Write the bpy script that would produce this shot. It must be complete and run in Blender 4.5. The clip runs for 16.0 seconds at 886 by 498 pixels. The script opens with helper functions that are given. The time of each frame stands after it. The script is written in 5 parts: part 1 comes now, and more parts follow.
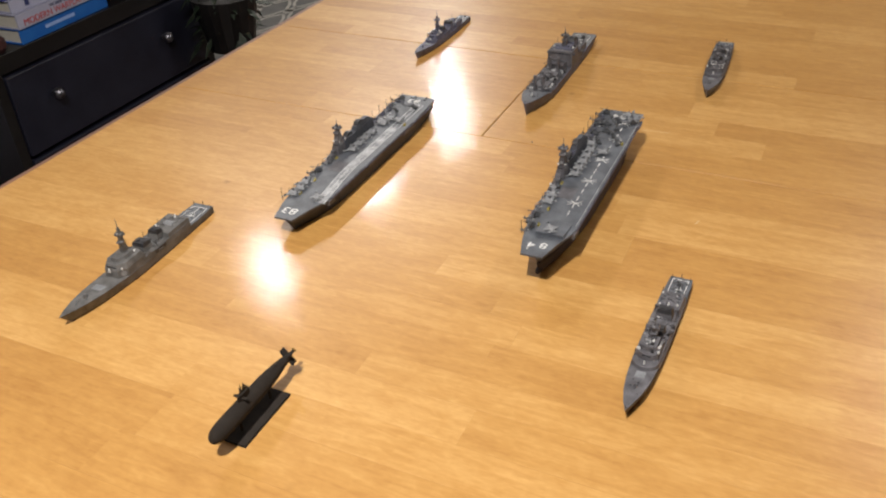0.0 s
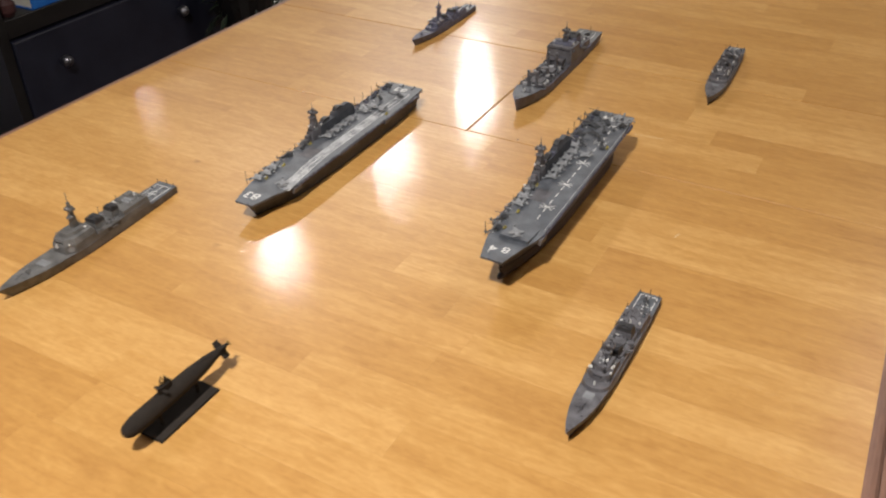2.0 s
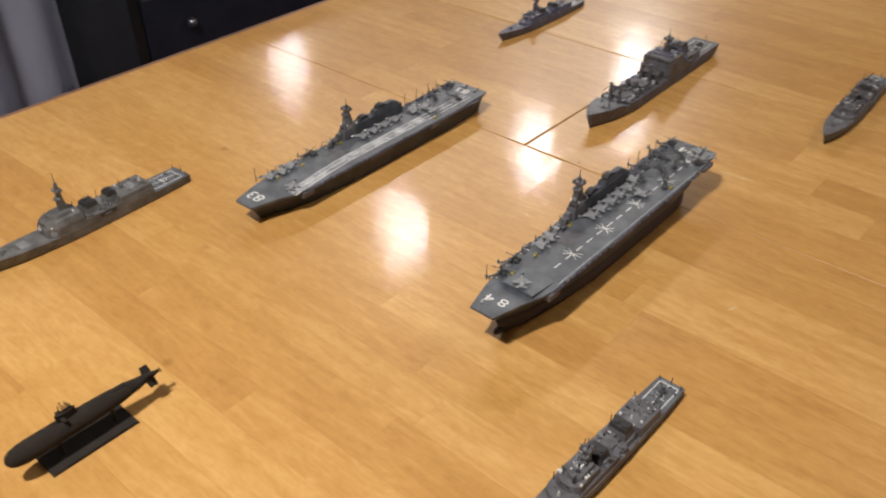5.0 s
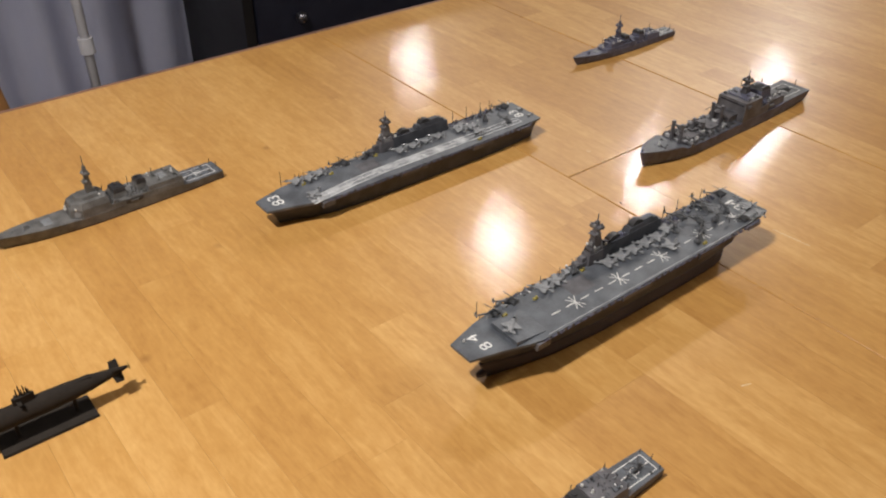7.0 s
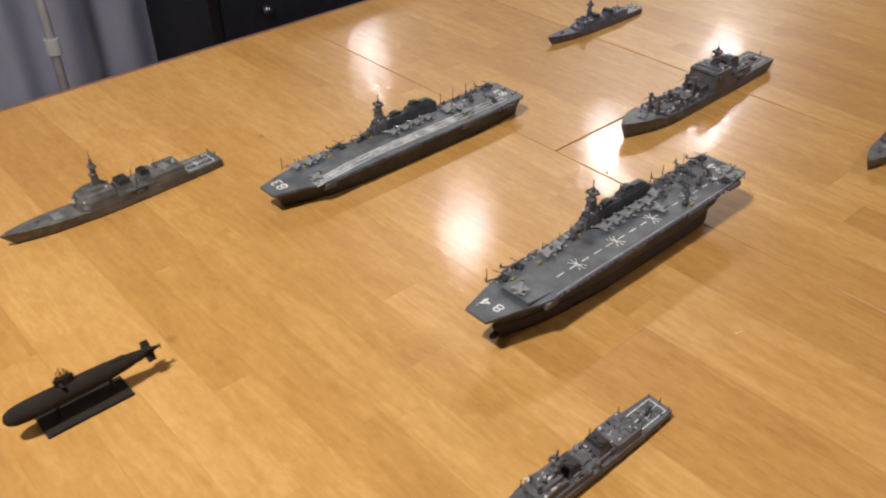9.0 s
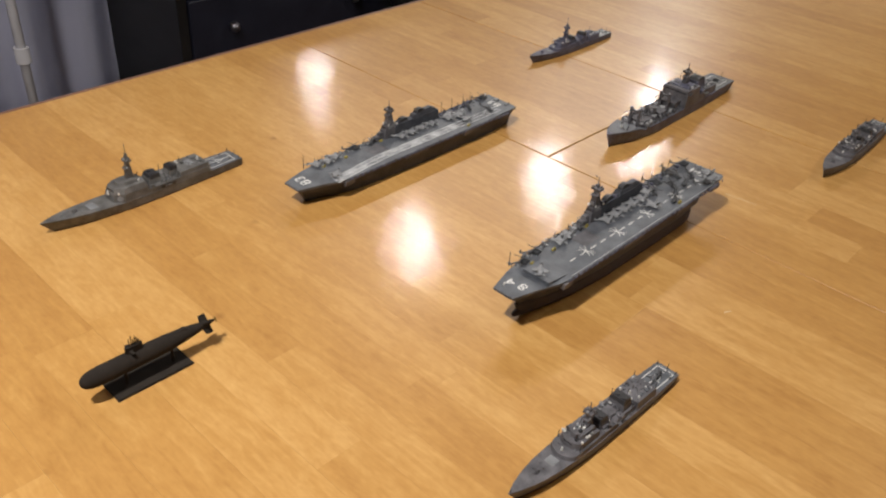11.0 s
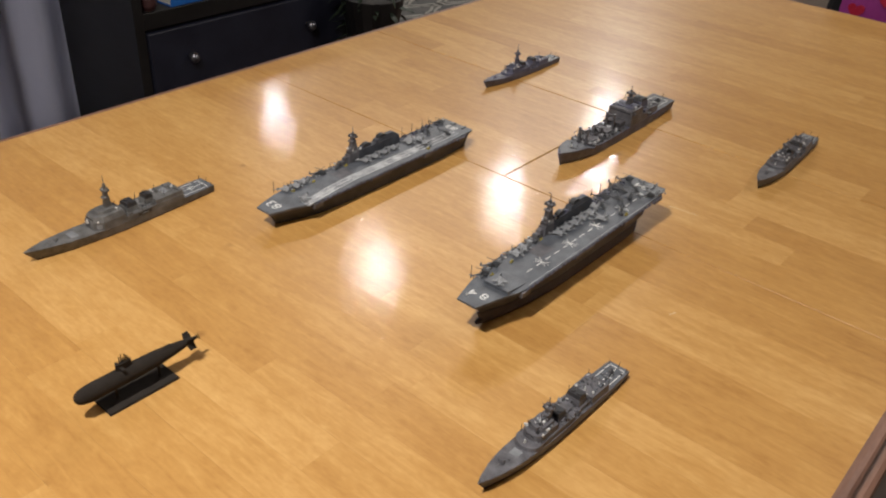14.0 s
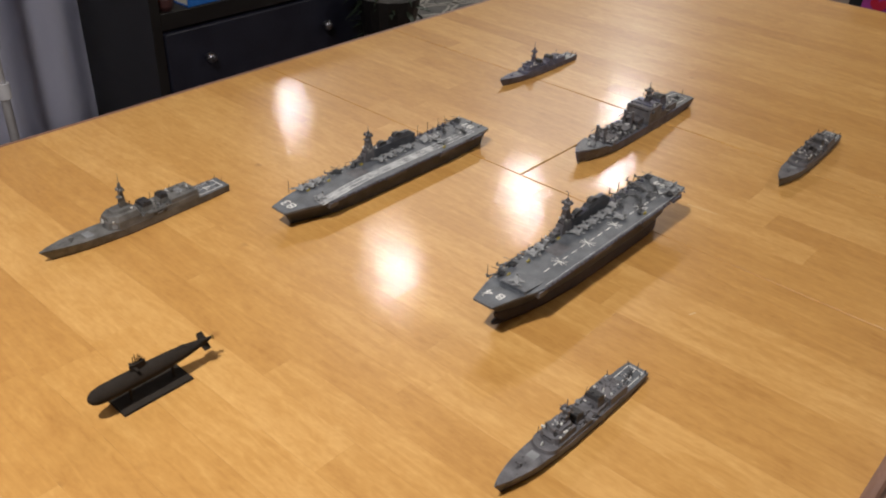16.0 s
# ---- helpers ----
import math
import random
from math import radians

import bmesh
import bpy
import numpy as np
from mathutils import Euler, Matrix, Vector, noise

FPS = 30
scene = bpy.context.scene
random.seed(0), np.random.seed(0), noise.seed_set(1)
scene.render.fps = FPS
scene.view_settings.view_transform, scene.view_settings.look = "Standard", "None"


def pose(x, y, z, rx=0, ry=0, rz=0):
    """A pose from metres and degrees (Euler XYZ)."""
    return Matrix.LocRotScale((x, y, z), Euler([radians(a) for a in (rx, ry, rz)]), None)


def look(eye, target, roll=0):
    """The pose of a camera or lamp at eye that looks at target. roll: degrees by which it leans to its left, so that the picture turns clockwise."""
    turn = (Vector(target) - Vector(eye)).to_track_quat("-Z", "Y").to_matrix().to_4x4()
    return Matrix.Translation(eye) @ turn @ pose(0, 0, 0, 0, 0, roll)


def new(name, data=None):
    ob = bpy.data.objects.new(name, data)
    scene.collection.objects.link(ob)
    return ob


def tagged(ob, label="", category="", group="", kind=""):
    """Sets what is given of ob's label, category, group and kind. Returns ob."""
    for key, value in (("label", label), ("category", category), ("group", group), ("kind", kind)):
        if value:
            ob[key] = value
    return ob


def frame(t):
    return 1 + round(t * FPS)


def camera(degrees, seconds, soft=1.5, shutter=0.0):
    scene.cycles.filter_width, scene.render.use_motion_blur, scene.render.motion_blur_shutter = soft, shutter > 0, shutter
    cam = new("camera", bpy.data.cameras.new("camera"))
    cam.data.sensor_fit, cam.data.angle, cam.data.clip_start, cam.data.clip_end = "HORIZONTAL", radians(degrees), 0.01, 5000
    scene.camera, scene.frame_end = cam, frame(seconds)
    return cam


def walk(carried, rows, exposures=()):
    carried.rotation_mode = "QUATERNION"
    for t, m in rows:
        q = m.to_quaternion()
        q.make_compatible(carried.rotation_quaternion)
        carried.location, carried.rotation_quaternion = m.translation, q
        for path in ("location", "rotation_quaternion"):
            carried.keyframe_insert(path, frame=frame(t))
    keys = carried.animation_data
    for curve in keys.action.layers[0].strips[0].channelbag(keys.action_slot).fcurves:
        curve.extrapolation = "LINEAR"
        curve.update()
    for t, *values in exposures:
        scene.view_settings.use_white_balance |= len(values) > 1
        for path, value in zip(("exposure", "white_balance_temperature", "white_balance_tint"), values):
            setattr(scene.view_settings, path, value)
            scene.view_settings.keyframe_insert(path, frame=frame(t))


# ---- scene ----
cam = camera(55.1, 16.0, soft=2.1, shutter=0.6)
PATH = [
    (0, (0.414, -0.959, 1.273), (-0.33, 0.522, 0.153), -3.1),
    (0.5, (0.418, -0.963, 1.274), (-0.325, 0.527, 0.166), -2.8),
    (1, (0.425, -0.956, 1.272), (-0.335, 0.542, 0.186), -2.9),
    (1.5, (0.447, -0.953, 1.269), (-0.349, 0.525, 0.182), -1.7),
    (2, (0.456, -0.892, 1.253), (-0.34, 0.549, 0.117), -0.6),
    (2.5, (0.452, -0.842, 1.245), (-0.378, 0.565, 0.093), -0.5),
    (3, (0.471, -0.815, 1.249), (-0.417, 0.559, 0.099), -1.1),
    (3.5, (0.478, -0.798, 1.245), (-0.489, 0.533, 0.108), -1.3),
    (4, (0.49, -0.782, 1.246), (-0.529, 0.505, 0.104), -1.8),
    (4.5, (0.49, -0.762, 1.241), (-0.53, 0.509, 0.081), -0.9),
    (5, (0.499, -0.703, 1.223), (-0.578, 0.509, 0.053), -0.6),
    (5.2, (0.495, -0.673, 1.213), (-0.624, 0.486, 0.028), -1.2),
    (7.3, (0.552, -0.604, 1.219), (-0.724, 0.412, 0.061), 0.9),
    (7.5, (0.558, -0.604, 1.217), (-0.71, 0.408, 0.048), 0.9),
    (8, (0.554, -0.596, 1.21), (-0.703, 0.383, 0.0), 0.3),
    (8.5, (0.544, -0.584, 1.217), (-0.69, 0.403, -0.009), -1.1),
    (8.7, (0.544, -0.61, 1.222), (-0.678, 0.413, 0.014), -1.0),
    (10.8, (0.547, -0.782, 1.24), (-0.56, 0.444, 0.111), 3.8),
    (11, (0.543, -0.783, 1.241), (-0.568, 0.445, 0.12), 3.7),
    (11.5, (0.558, -0.795, 1.253), (-0.546, 0.477, 0.174), 3.8),
    (12, (0.58, -0.818, 1.254), (-0.49, 0.475, 0.166), 4.1),
    (12.5, (0.586, -0.826, 1.259), (-0.479, 0.476, 0.178), 3.9),
    (13, (0.582, -0.824, 1.262), (-0.47, 0.486, 0.178), 4.0),
    (13.5, (0.579, -0.824, 1.26), (-0.476, 0.488, 0.181), 3.7),
    (14, (0.575, -0.827, 1.269), (-0.487, 0.484, 0.195), 3.6),
    (14.5, (0.576, -0.83, 1.273), (-0.496, 0.48, 0.209), 3.4),
    (15, (0.572, -0.83, 1.266), (-0.503, 0.477, 0.2), 3.5),
    (15.5, (0.571, -0.825, 1.267), (-0.509, 0.475, 0.198), 3.4),
    (16, (0.571, -0.82, 1.264), (-0.521, 0.464, 0.187), 2.8),
]
walk(cam, [(t, look(eye, target, roll)) for t, eye, target, roll in PATH],
     exposures=[(0, 0.02), (1.0, 0.02), (3.0, -0.16), (5.0, -0.16), (8.0, -0.17), (11.0, -0.22), (16.0, -0.24)])

# ---- light ----
world = bpy.data.worlds.new("world")
scene.world = world
world.use_nodes = True
world.node_tree.nodes["Background"].inputs[0].default_value = (0.35, 0.42, 0.6, 1)
world.node_tree.nodes["Background"].inputs[1].default_value = 0.05

LAMP_COLOUR = (1.0, 0.945, 0.89)
CEILING_Z = 2.42
# last entry: fill lamp added to brighten the table's right side, not a known fixture
LAMPS = [(-1.67, 1.47, 16), (-1.66, 2.43, 22), (-1.56, 3.16, 20), (-1.84, 3.72, 16), (-3.42, 2.31, 16), (0.16, -1.1, 48), (1.05, 1.9, 24)]
for lx, ly, watts in LAMPS:
    data = bpy.data.lights.new("ceiling_and_fill_lamp", "AREA")
    data.shape, data.size, data.energy, data.color = "DISK", 0.125, watts, LAMP_COLOUR
    new("ceiling_and_fill_lamp", data).matrix_world = pose(lx, ly, CEILING_Z - 0.032)


# ---- materials ----
def material(name, rough=0.5, metal=0.0):
    m = bpy.data.materials.new(name)
    m.use_nodes = True
    n, l = m.node_tree.nodes, m.node_tree.links
    b = n["Principled BSDF"]
    b.inputs["Roughness"].default_value, b.inputs["Metallic"].default_value = rough, metal
    return m, n, l, b


def mottled(name, a, c, scale=60.0, rough=0.5, metal=0.0, bump=0.0, stretch=(1, 1, 1), fine=900.0, detail=4.0, rvar=0.12):
    """Two-scale mottled surface between the colours a and c, with a fine relief."""
    m, n, l, b = material(name, rough, metal)
    co, mp = n.new("ShaderNodeTexCoord"), n.new("ShaderNodeMapping")
    mp.inputs["Scale"].default_value = stretch
    l.new(co.outputs["Object"], mp.inputs[0])
    big, small = n.new("ShaderNodeTexNoise"), n.new("ShaderNodeTexNoise")
    for t, s in ((big, scale), (small, fine)):
        t.inputs["Scale"].default_value, t.inputs["Detail"].default_value = s, detail
        l.new(mp.outputs[0], t.inputs["Vector"])
    mixf = n.new("ShaderNodeMath")
    mixf.operation = "MULTIPLY_ADD"
    l.new(small.outputs[0], mixf.inputs[0])
    mixf.inputs[1].default_value = 0.4
    l.new(big.outputs[0], mixf.inputs[2])
    ramp = n.new("ShaderNodeValToRGB")
    ramp.color_ramp.elements[0].position, ramp.color_ramp.elements[1].position = 0.5, 0.9
    ramp.color_ramp.elements[0].color, ramp.color_ramp.elements[1].color = (*a, 1), (*c, 1)
    l.new(mixf.outputs[0], ramp.inputs[0])
    l.new(ramp.outputs[0], b.inputs["Base Color"])
    rr = n.new("ShaderNodeMapRange")
    rr.inputs["To Min"].default_value, rr.inputs["To Max"].default_value = rough - rvar, rough + rvar
    l.new(big.outputs[0], rr.inputs[0])
    l.new(rr.outputs[0], b.inputs["Roughness"])
    if bump:
        bp = n.new("ShaderNodeBump")
        bp.inputs["Strength"].default_value, bp.inputs["Distance"].default_value = bump, 0.001
        l.new(small.outputs[0], bp.inputs["Height"])
        l.new(bp.outputs[0], b.inputs["Normal"])
    return m


def varnished_wood(name):
    """Honey-coloured staves under a satin varnish; each stave has its own tone and grain."""
    m, n, l, b = material(name, 0.2)
    co, info, geo = n.new("ShaderNodeTexCoord"), n.new("ShaderNodeObjectInfo"), n.new("ShaderNodeNewGeometry")
    shift = n.new("ShaderNodeVectorMath")
    shift.operation = "ADD"
    sc = n.new("ShaderNodeMath")
    sc.operation = "MULTIPLY"
    sc.inputs[1].default_value = 37.0
    l.new(info.outputs["Random"], sc.inputs[0])
    l.new(geo.outputs["Position"], shift.inputs[0])
    l.new(sc.outputs[0], shift.inputs[1])

    def grain(scale, stretch, detail, dist=0.0):
        mp = n.new("ShaderNodeMapping")
        mp.inputs["Scale"].default_value = stretch
        l.new(shift.outputs[0], mp.inputs[0])
        t = n.new("ShaderNodeTexNoise")
        t.inputs["Scale"].default_value, t.inputs["Detail"].default_value = scale, detail
        t.inputs["Distortion"].default_value = dist
        l.new(mp.outputs[0], t.inputs["Vector"])
        return t.outputs[0]

    broad, fine, pores, blotch = grain(15, (0.55, 2.3, 1), 5, 1.5), grain(70, (0.2, 1.9, 1), 6, 1.0), grain(330, (0.3, 1.3, 1), 2, 0.4), grain(24, (1.1, 1.2, 1), 6, 1.6)
    fleck = grain(130, (0.6, 1.1, 1), 3, 0.8)
    tone = n.new("ShaderNodeValToRGB")
    e = tone.color_ramp.elements
    e[0].position, e[0].color = 0.0, (*WOOD_DARK, 1)
    e[1].position, e[1].color = 1.0, (*WOOD_LIGHT, 1)
    mid = e.new(0.5)
    mid.color = (*WOOD_MID, 1)

    def madd(a, k, c):
        x = n.new("ShaderNodeMath")
        x.operation = "MULTIPLY_ADD"
        l.new(a, x.inputs[0])
        x.inputs[1].default_value = k
        if isinstance(c, float):
            x.inputs[2].default_value = c
        else:
            l.new(c, x.inputs[2])
        return x.outputs[0]

    v = madd(info.outputs["Random"], 0.36, -0.79)
    v = madd(broad, 0.6, v)
    v = madd(fine, 0.62, v)
    v = madd(pores, 0.3, v)
    v = madd(blotch, 0.26, v)
    v = madd(fleck, 0.44, v)
    l.new(v, tone.inputs[0])
    # small brown pin knots, here and there
    cell, near, some, knot = n.new("ShaderNodeTexVoronoi"), n.new("ShaderNodeMapRange"), n.new("ShaderNodeMapRange"), n.new("ShaderNodeMath")
    cell.inputs["Scale"].default_value = 13.0
    l.new(shift.outputs[0], cell.inputs["Vector"])
    near.inputs["From Min"].default_value, near.inputs["From Max"].default_value = 0.02, 0.085
    near.inputs["To Min"].default_value, near.inputs["To Max"].default_value = 0.5, 0.0
    some.inputs["From Min"].default_value, some.inputs["From Max"].default_value = 0.6, 0.7
    l.new(cell.outputs["Distance"], near.inputs[0])
    l.new(cell.outputs["Color"], some.inputs[0])
    knot.operation = "MULTIPLY"
    l.new(near.outputs[0], knot.inputs[0])
    l.new(some.outputs[0], knot.inputs[1])
    mix = n.new("ShaderNodeMixRGB")
    mix.inputs[2].default_value = (0.2, 0.085, 0.025, 1)
    l.new(knot.outputs[0], mix.inputs[0])
    l.new(tone.outputs[0], mix.inputs[1])
    l.new(mix.outputs[0], b.inputs["Base Color"])
    b.inputs["Roughness"].default_value = 0.36
    b.inputs["Specular IOR Level"].default_value = 0.3
    b.inputs["Coat Weight"].default_value = 0.24
    rough = n.new("ShaderNodeMapRange")
    rough.inputs["To Min"].default_value, rough.inputs["To Max"].default_value = 0.015, 0.075
    l.new(blotch, rough.inputs[0])
    l.new(rough.outputs[0], b.inputs["Coat Roughness"])
    # orange peel of the varnish and the open grain below it
    peel, swell = n.new("ShaderNodeTexNoise"), n.new("ShaderNodeTexNoise")
    peel.inputs["Scale"].default_value, peel.inputs["Detail"].default_value = 260, 5
    swell.inputs["Scale"].default_value, swell.inputs["Detail"].default_value = 14, 2
    for t in (peel, swell):
        l.new(geo.outputs["Position"], t.inputs["Vector"])
    b1, b2, b3 = n.new("ShaderNodeBump"), n.new("ShaderNodeBump"), n.new("ShaderNodeBump")
    b1.inputs["Strength"].default_value, b1.inputs["Distance"].default_value = 0.58, 0.0003
    b2.inputs["Strength"].default_value, b2.inputs["Distance"].default_value = 0.25, 0.0003
    b3.inputs["Strength"].default_value, b3.inputs["Distance"].default_value = 0.06, 0.002
    l.new(peel.outputs[0], b1.inputs["Height"])
    l.new(fine, b2.inputs["Height"])
    l.new(swell.outputs[0], b3.inputs["Height"])
    l.new(b3.outputs[0], b1.inputs["Normal"])
    l.new(b1.outputs[0], b.inputs["Coat Normal"])
    l.new(b3.outputs[0], b2.inputs["Normal"])
    l.new(b2.outputs[0], b.inputs["Normal"])
    b.inputs["IOR"].default_value = 1.5
    return m


WOOD_DARK, WOOD_MID, WOOD_LIGHT = (0.36, 0.172, 0.046), (0.485, 0.262, 0.077), (0.63, 0.378, 0.138)
wood = varnished_wood("varnished_wood")
edge_wood = mottled("edge_wood", (0.15, 0.076, 0.052), (0.25, 0.132, 0.09), 18, 0.55, stretch=(3, 0.4, 3), fine=160)
seam_dark = mottled("seam_dark", (0.03, 0.018, 0.01), (0.06, 0.035, 0.02), 40, 0.7)
ship_grey = mottled("ship_grey_paint", (0.05, 0.049, 0.056), (0.136, 0.133, 0.147), 80, 0.55, bump=0.25)
ship_grey_b = mottled("ship_blue_grey_paint", (0.043, 0.045, 0.073), (0.122, 0.126, 0.186), 90, 0.55, bump=0.25)
ship_neutral = mottled("ship_neutral_grey_paint", (0.064, 0.063, 0.062), (0.152, 0.15, 0.148), 80, 0.6, bump=0.25)
hull_grey = mottled("hull_slate_grey", (0.024, 0.024, 0.028), (0.058, 0.058, 0.066), 70, 0.6, bump=0.25)
ship_light = mottled("ship_light_grey_paint", (0.17, 0.178, 0.19), (0.26, 0.27, 0.285), 90, 0.6, bump=0.2)
deck_grey = mottled("deck_dark_grey", (0.052, 0.058, 0.07), (0.122, 0.134, 0.154), 60, 0.47, bump=0.3)
deck_light = mottled("deck_worn_grey", (0.10, 0.105, 0.112), (0.18, 0.187, 0.195), 70, 0.7, bump=0.3)
white_paint = mottled("white_marking", (0.55, 0.56, 0.55), (0.78, 0.78, 0.76), 120, 0.6)
worn_white = mottled("worn_white_marking", (0.24, 0.25, 0.26), (0.62, 0.63, 0.64), 150, 0.65, stretch=(1.0, 0.5, 1), fine=500)
runway_scuff = mottled("scuffed_runway", (0.13, 0.138, 0.15), (0.48, 0.495, 0.52), 110, 0.65, stretch=(1.0, 0.6, 1), fine=420)
jet_grey = mottled("aircraft_grey", (0.15, 0.158, 0.17), (0.26, 0.27, 0.285), 150, 0.5)
heli_grey = mottled("helicopter_dark_grey", (0.05, 0.053, 0.06), (0.10, 0.105, 0.115), 150, 0.55)
island_grey = mottled("island_dark_blue_grey", (0.035, 0.039, 0.05), (0.075, 0.082, 0.10), 90, 0.55, bump=0.25)
black_paint = mottled("black_paint", (0.016, 0.016, 0.018), (0.036, 0.036, 0.04), 90, 0.5)
keel_dark = mottled("dark_red_brown_bottom", (0.026, 0.019, 0.023), (0.05, 0.037, 0.043), 60, 0.75)
sub_black = mottled("submarine_black", (0.018, 0.0145, 0.012), (0.027, 0.022, 0.018), 80, 0.92, bump=0.15, rvar=0.05)
sub_black.node_tree.nodes["Principled BSDF"].inputs["Specular IOR Level"].default_value = 0.2
rust_brown = mottled("waterline_brown", (0.035, 0.016, 0.011), (0.07, 0.03, 0.02), 120, 0.6)
yellow_paint = mottled("yellow_paint", (0.24, 0.20, 0.04), (0.40, 0.33, 0.07), 200, 0.5)
glass_dark = mottled("dark_glass", (0.01, 0.012, 0.016), (0.02, 0.022, 0.03), 200, 0.2, rvar=0.05)
brass = mottled("brass", (0.35, 0.24, 0.09), (0.5, 0.36, 0.14), 200, 0.4, metal=0.8)


# ---- builders (ship units: millimetres; bow to -y, port to +x) ----
def grid_face(bm, pts):
    return bm.faces.new([bm.verts.new(p) for p in pts])


def bx(bm, x0, x1, y0, y1, z0, z1, tx=0.0, ty=0.0, ty0=None):
    """Box whose top is drawn in by tx at the sides, ty at the after end and ty0 at the fore end."""
    f = ty if ty0 is None else ty0
    lo = [bm.verts.new(p) for p in ((x0, y0, z0), (x1, y0, z0), (x1, y1, z0), (x0, y1, z0))]
    hi = [bm.verts.new(p) for p in ((x0 + tx, y0 + f, z1), (x1 - tx, y0 + f, z1), (x1 - tx, y1 - ty, z1), (x0 + tx, y1 - ty, z1))]
    bm.faces.new(lo[::-1]), bm.faces.new(hi)
    for i in range(4):
        bm.faces.new((lo[i], lo[(i + 1) % 4], hi[(i + 1) % 4], hi[i]))


def prism(bm, outline, z0, z1, inset=0.0):
    """Upright prism on an outline of x, y; the foot may be drawn in."""
    cx = sum(p[0] for p in outline) / len(outline)
    cy = sum(p[1] for p in outline) / len(outline)
    k = 1 - inset
    lo = [bm.verts.new((cx + (x - cx) * k, cy + (y - cy) * k, z0)) for x, y in outline]
    hi = [bm.verts.new((x, y, z1)) for x, y in outline]
    n = len(outline)
    bm.faces.new(lo[::-1]), bm.faces.new(hi)
    for i in range(n):
        bm.faces.new((lo[i], lo[(i + 1) % n], hi[(i + 1) % n], hi[i]))


def tube(bm, p, q, r0, r1=None, n=7):
    """Round bar from p to q."""
    r1 = r0 if r1 is None else r1
    p, q = Vector(p), Vector(q)
    d = (q - p).normalized()
    u = d.orthogonal().normalized()
    w = d.cross(u)
    a = [bm.verts.new(p + (u * math.cos(2 * math.pi * i / n) + w * math.sin(2 * math.pi * i / n)) * r0) for i in range(n)]
    b = [bm.verts.new(q + (u * math.cos(2 * math.pi * i / n) + w * math.sin(2 * math.pi * i / n)) * r1) for i in range(n)]
    bm.faces.new(a[::-1]), bm.faces.new(b)
    for i in range(n):
        bm.faces.new((a[i], a[(i + 1) % n], b[(i + 1) % n], b[i]))


def ball(bm, x, y, z, r, sz=1.0, n=8, m=6, sy=1.0):
    bmesh.ops.create_uvsphere(bm, u_segments=n, v_segments=m, radius=r, matrix=Matrix.Translation((x, y, z)) @ Matrix.Diagonal((1, sy, sz, 1)))


def part(name, bm, mat, parent, label="", scale=0.001, smooth=False, bevel=0.0):
    bmesh.ops.recalc_face_normals(bm, faces=bm.faces)
    me = bpy.data.meshes.new(name)
    bm.to_mesh(me)
    bm.free()
    if scale != 1:
        me.transform(Matrix.Scale(scale, 4))
    if smooth:
        me.shade_smooth()
    me.materials.append(mat)
    ob = new(name, me)
    ob.parent = parent
    if bevel:
        mod = ob.modifiers.new("bevel", "BEVEL")
        mod.width, mod.segments, mod.limit_method = bevel, 2, "ANGLE"
    return tagged(ob, label)


def made(fn, *a, **k):
    bm = bmesh.new()
    fn(bm, *a, **k)
    return bm


def thing(name, m, label, category, group=""):
    ob = new(name)
    ob.empty_display_size = 0.02
    ob.matrix_world = m
    return tagged(ob, label, category, group)


# ---- setting ----
def slab(name, x0, x1, y0, y1, z0, z1, mat, label=""):
    bm = bmesh.new()
    bx(bm, x0, x1, y0, y1, z0, z1)
    return tagged(part(name, bm, mat, None, "", 1), label, "", "", "structure")


wall_paint = mottled("wall_paint", (0.62, 0.59, 0.54), (0.68, 0.65, 0.60), 3, 0.8, bump=0.1, fine=300)
ceiling_paint = mottled("ceiling_paint", (0.74, 0.72, 0.68), (0.8, 0.78, 0.74), 4, 0.9, bump=0.1, fine=200)
# assumed tone, darker than the other walls to dim its reflection in the table
reflection_dimming_taupe = mottled("reflection_dimming_taupe_paint", (0.27, 0.245, 0.215), (0.33, 0.3, 0.265), 3, 0.8, bump=0.1, fine=300)
dark_floor = mottled("dark_wood_floor", (0.035, 0.02, 0.012), (0.075, 0.043, 0.026), 5, 0.4, stretch=(4, 0.5, 1), fine=60)
X0, X1, Y0, Y1 = -4.6, 3.0, -3.2, 5.0
slab("floor", X0, X1, Y0, Y1, -0.1, 0.0, dark_floor, "dark brown stained wooden floor boards")
slab("ceiling", X0, X1, Y0, Y1, CEILING_Z, CEILING_Z + 0.1, ceiling_paint, "plain off-white painted ceiling")
slab("wall_west", X0 - 0.12, X0, Y0, Y1, 0, CEILING_Z, wall_paint, "beige painted wall of the far room")
slab("wall_east", X1, X1 + 0.12, Y0, Y1, 0, CEILING_Z, wall_paint, "beige painted wall")
slab("wall_north", X0, X1, Y1, Y1 + 0.12, 0, CEILING_Z, wall_paint, "beige painted wall")
slab("wall_south", X0, X1, Y0 - 0.12, Y0, 0, CEILING_Z, wall_paint, "beige painted wall")
# assumed wall; its end is set to partly block one lamp's reflection
slab("wall_divider", -1.98, -1.86, Y0, 1.055, 0, CEILING_Z, reflection_dimming_taupe, "assumed wall behind the black bookcase, toned taupe to dim its reflection")

# ---- dining table ----
TOP, HALF, NEAR, FAR, LEAF = 0.75, 0.525, -0.88, 1.166, 0.293
table = thing("dining_table", pose(0, 0, 0), "large varnished honey-coloured butcher-block dining table with a butterfly leaf", "table")


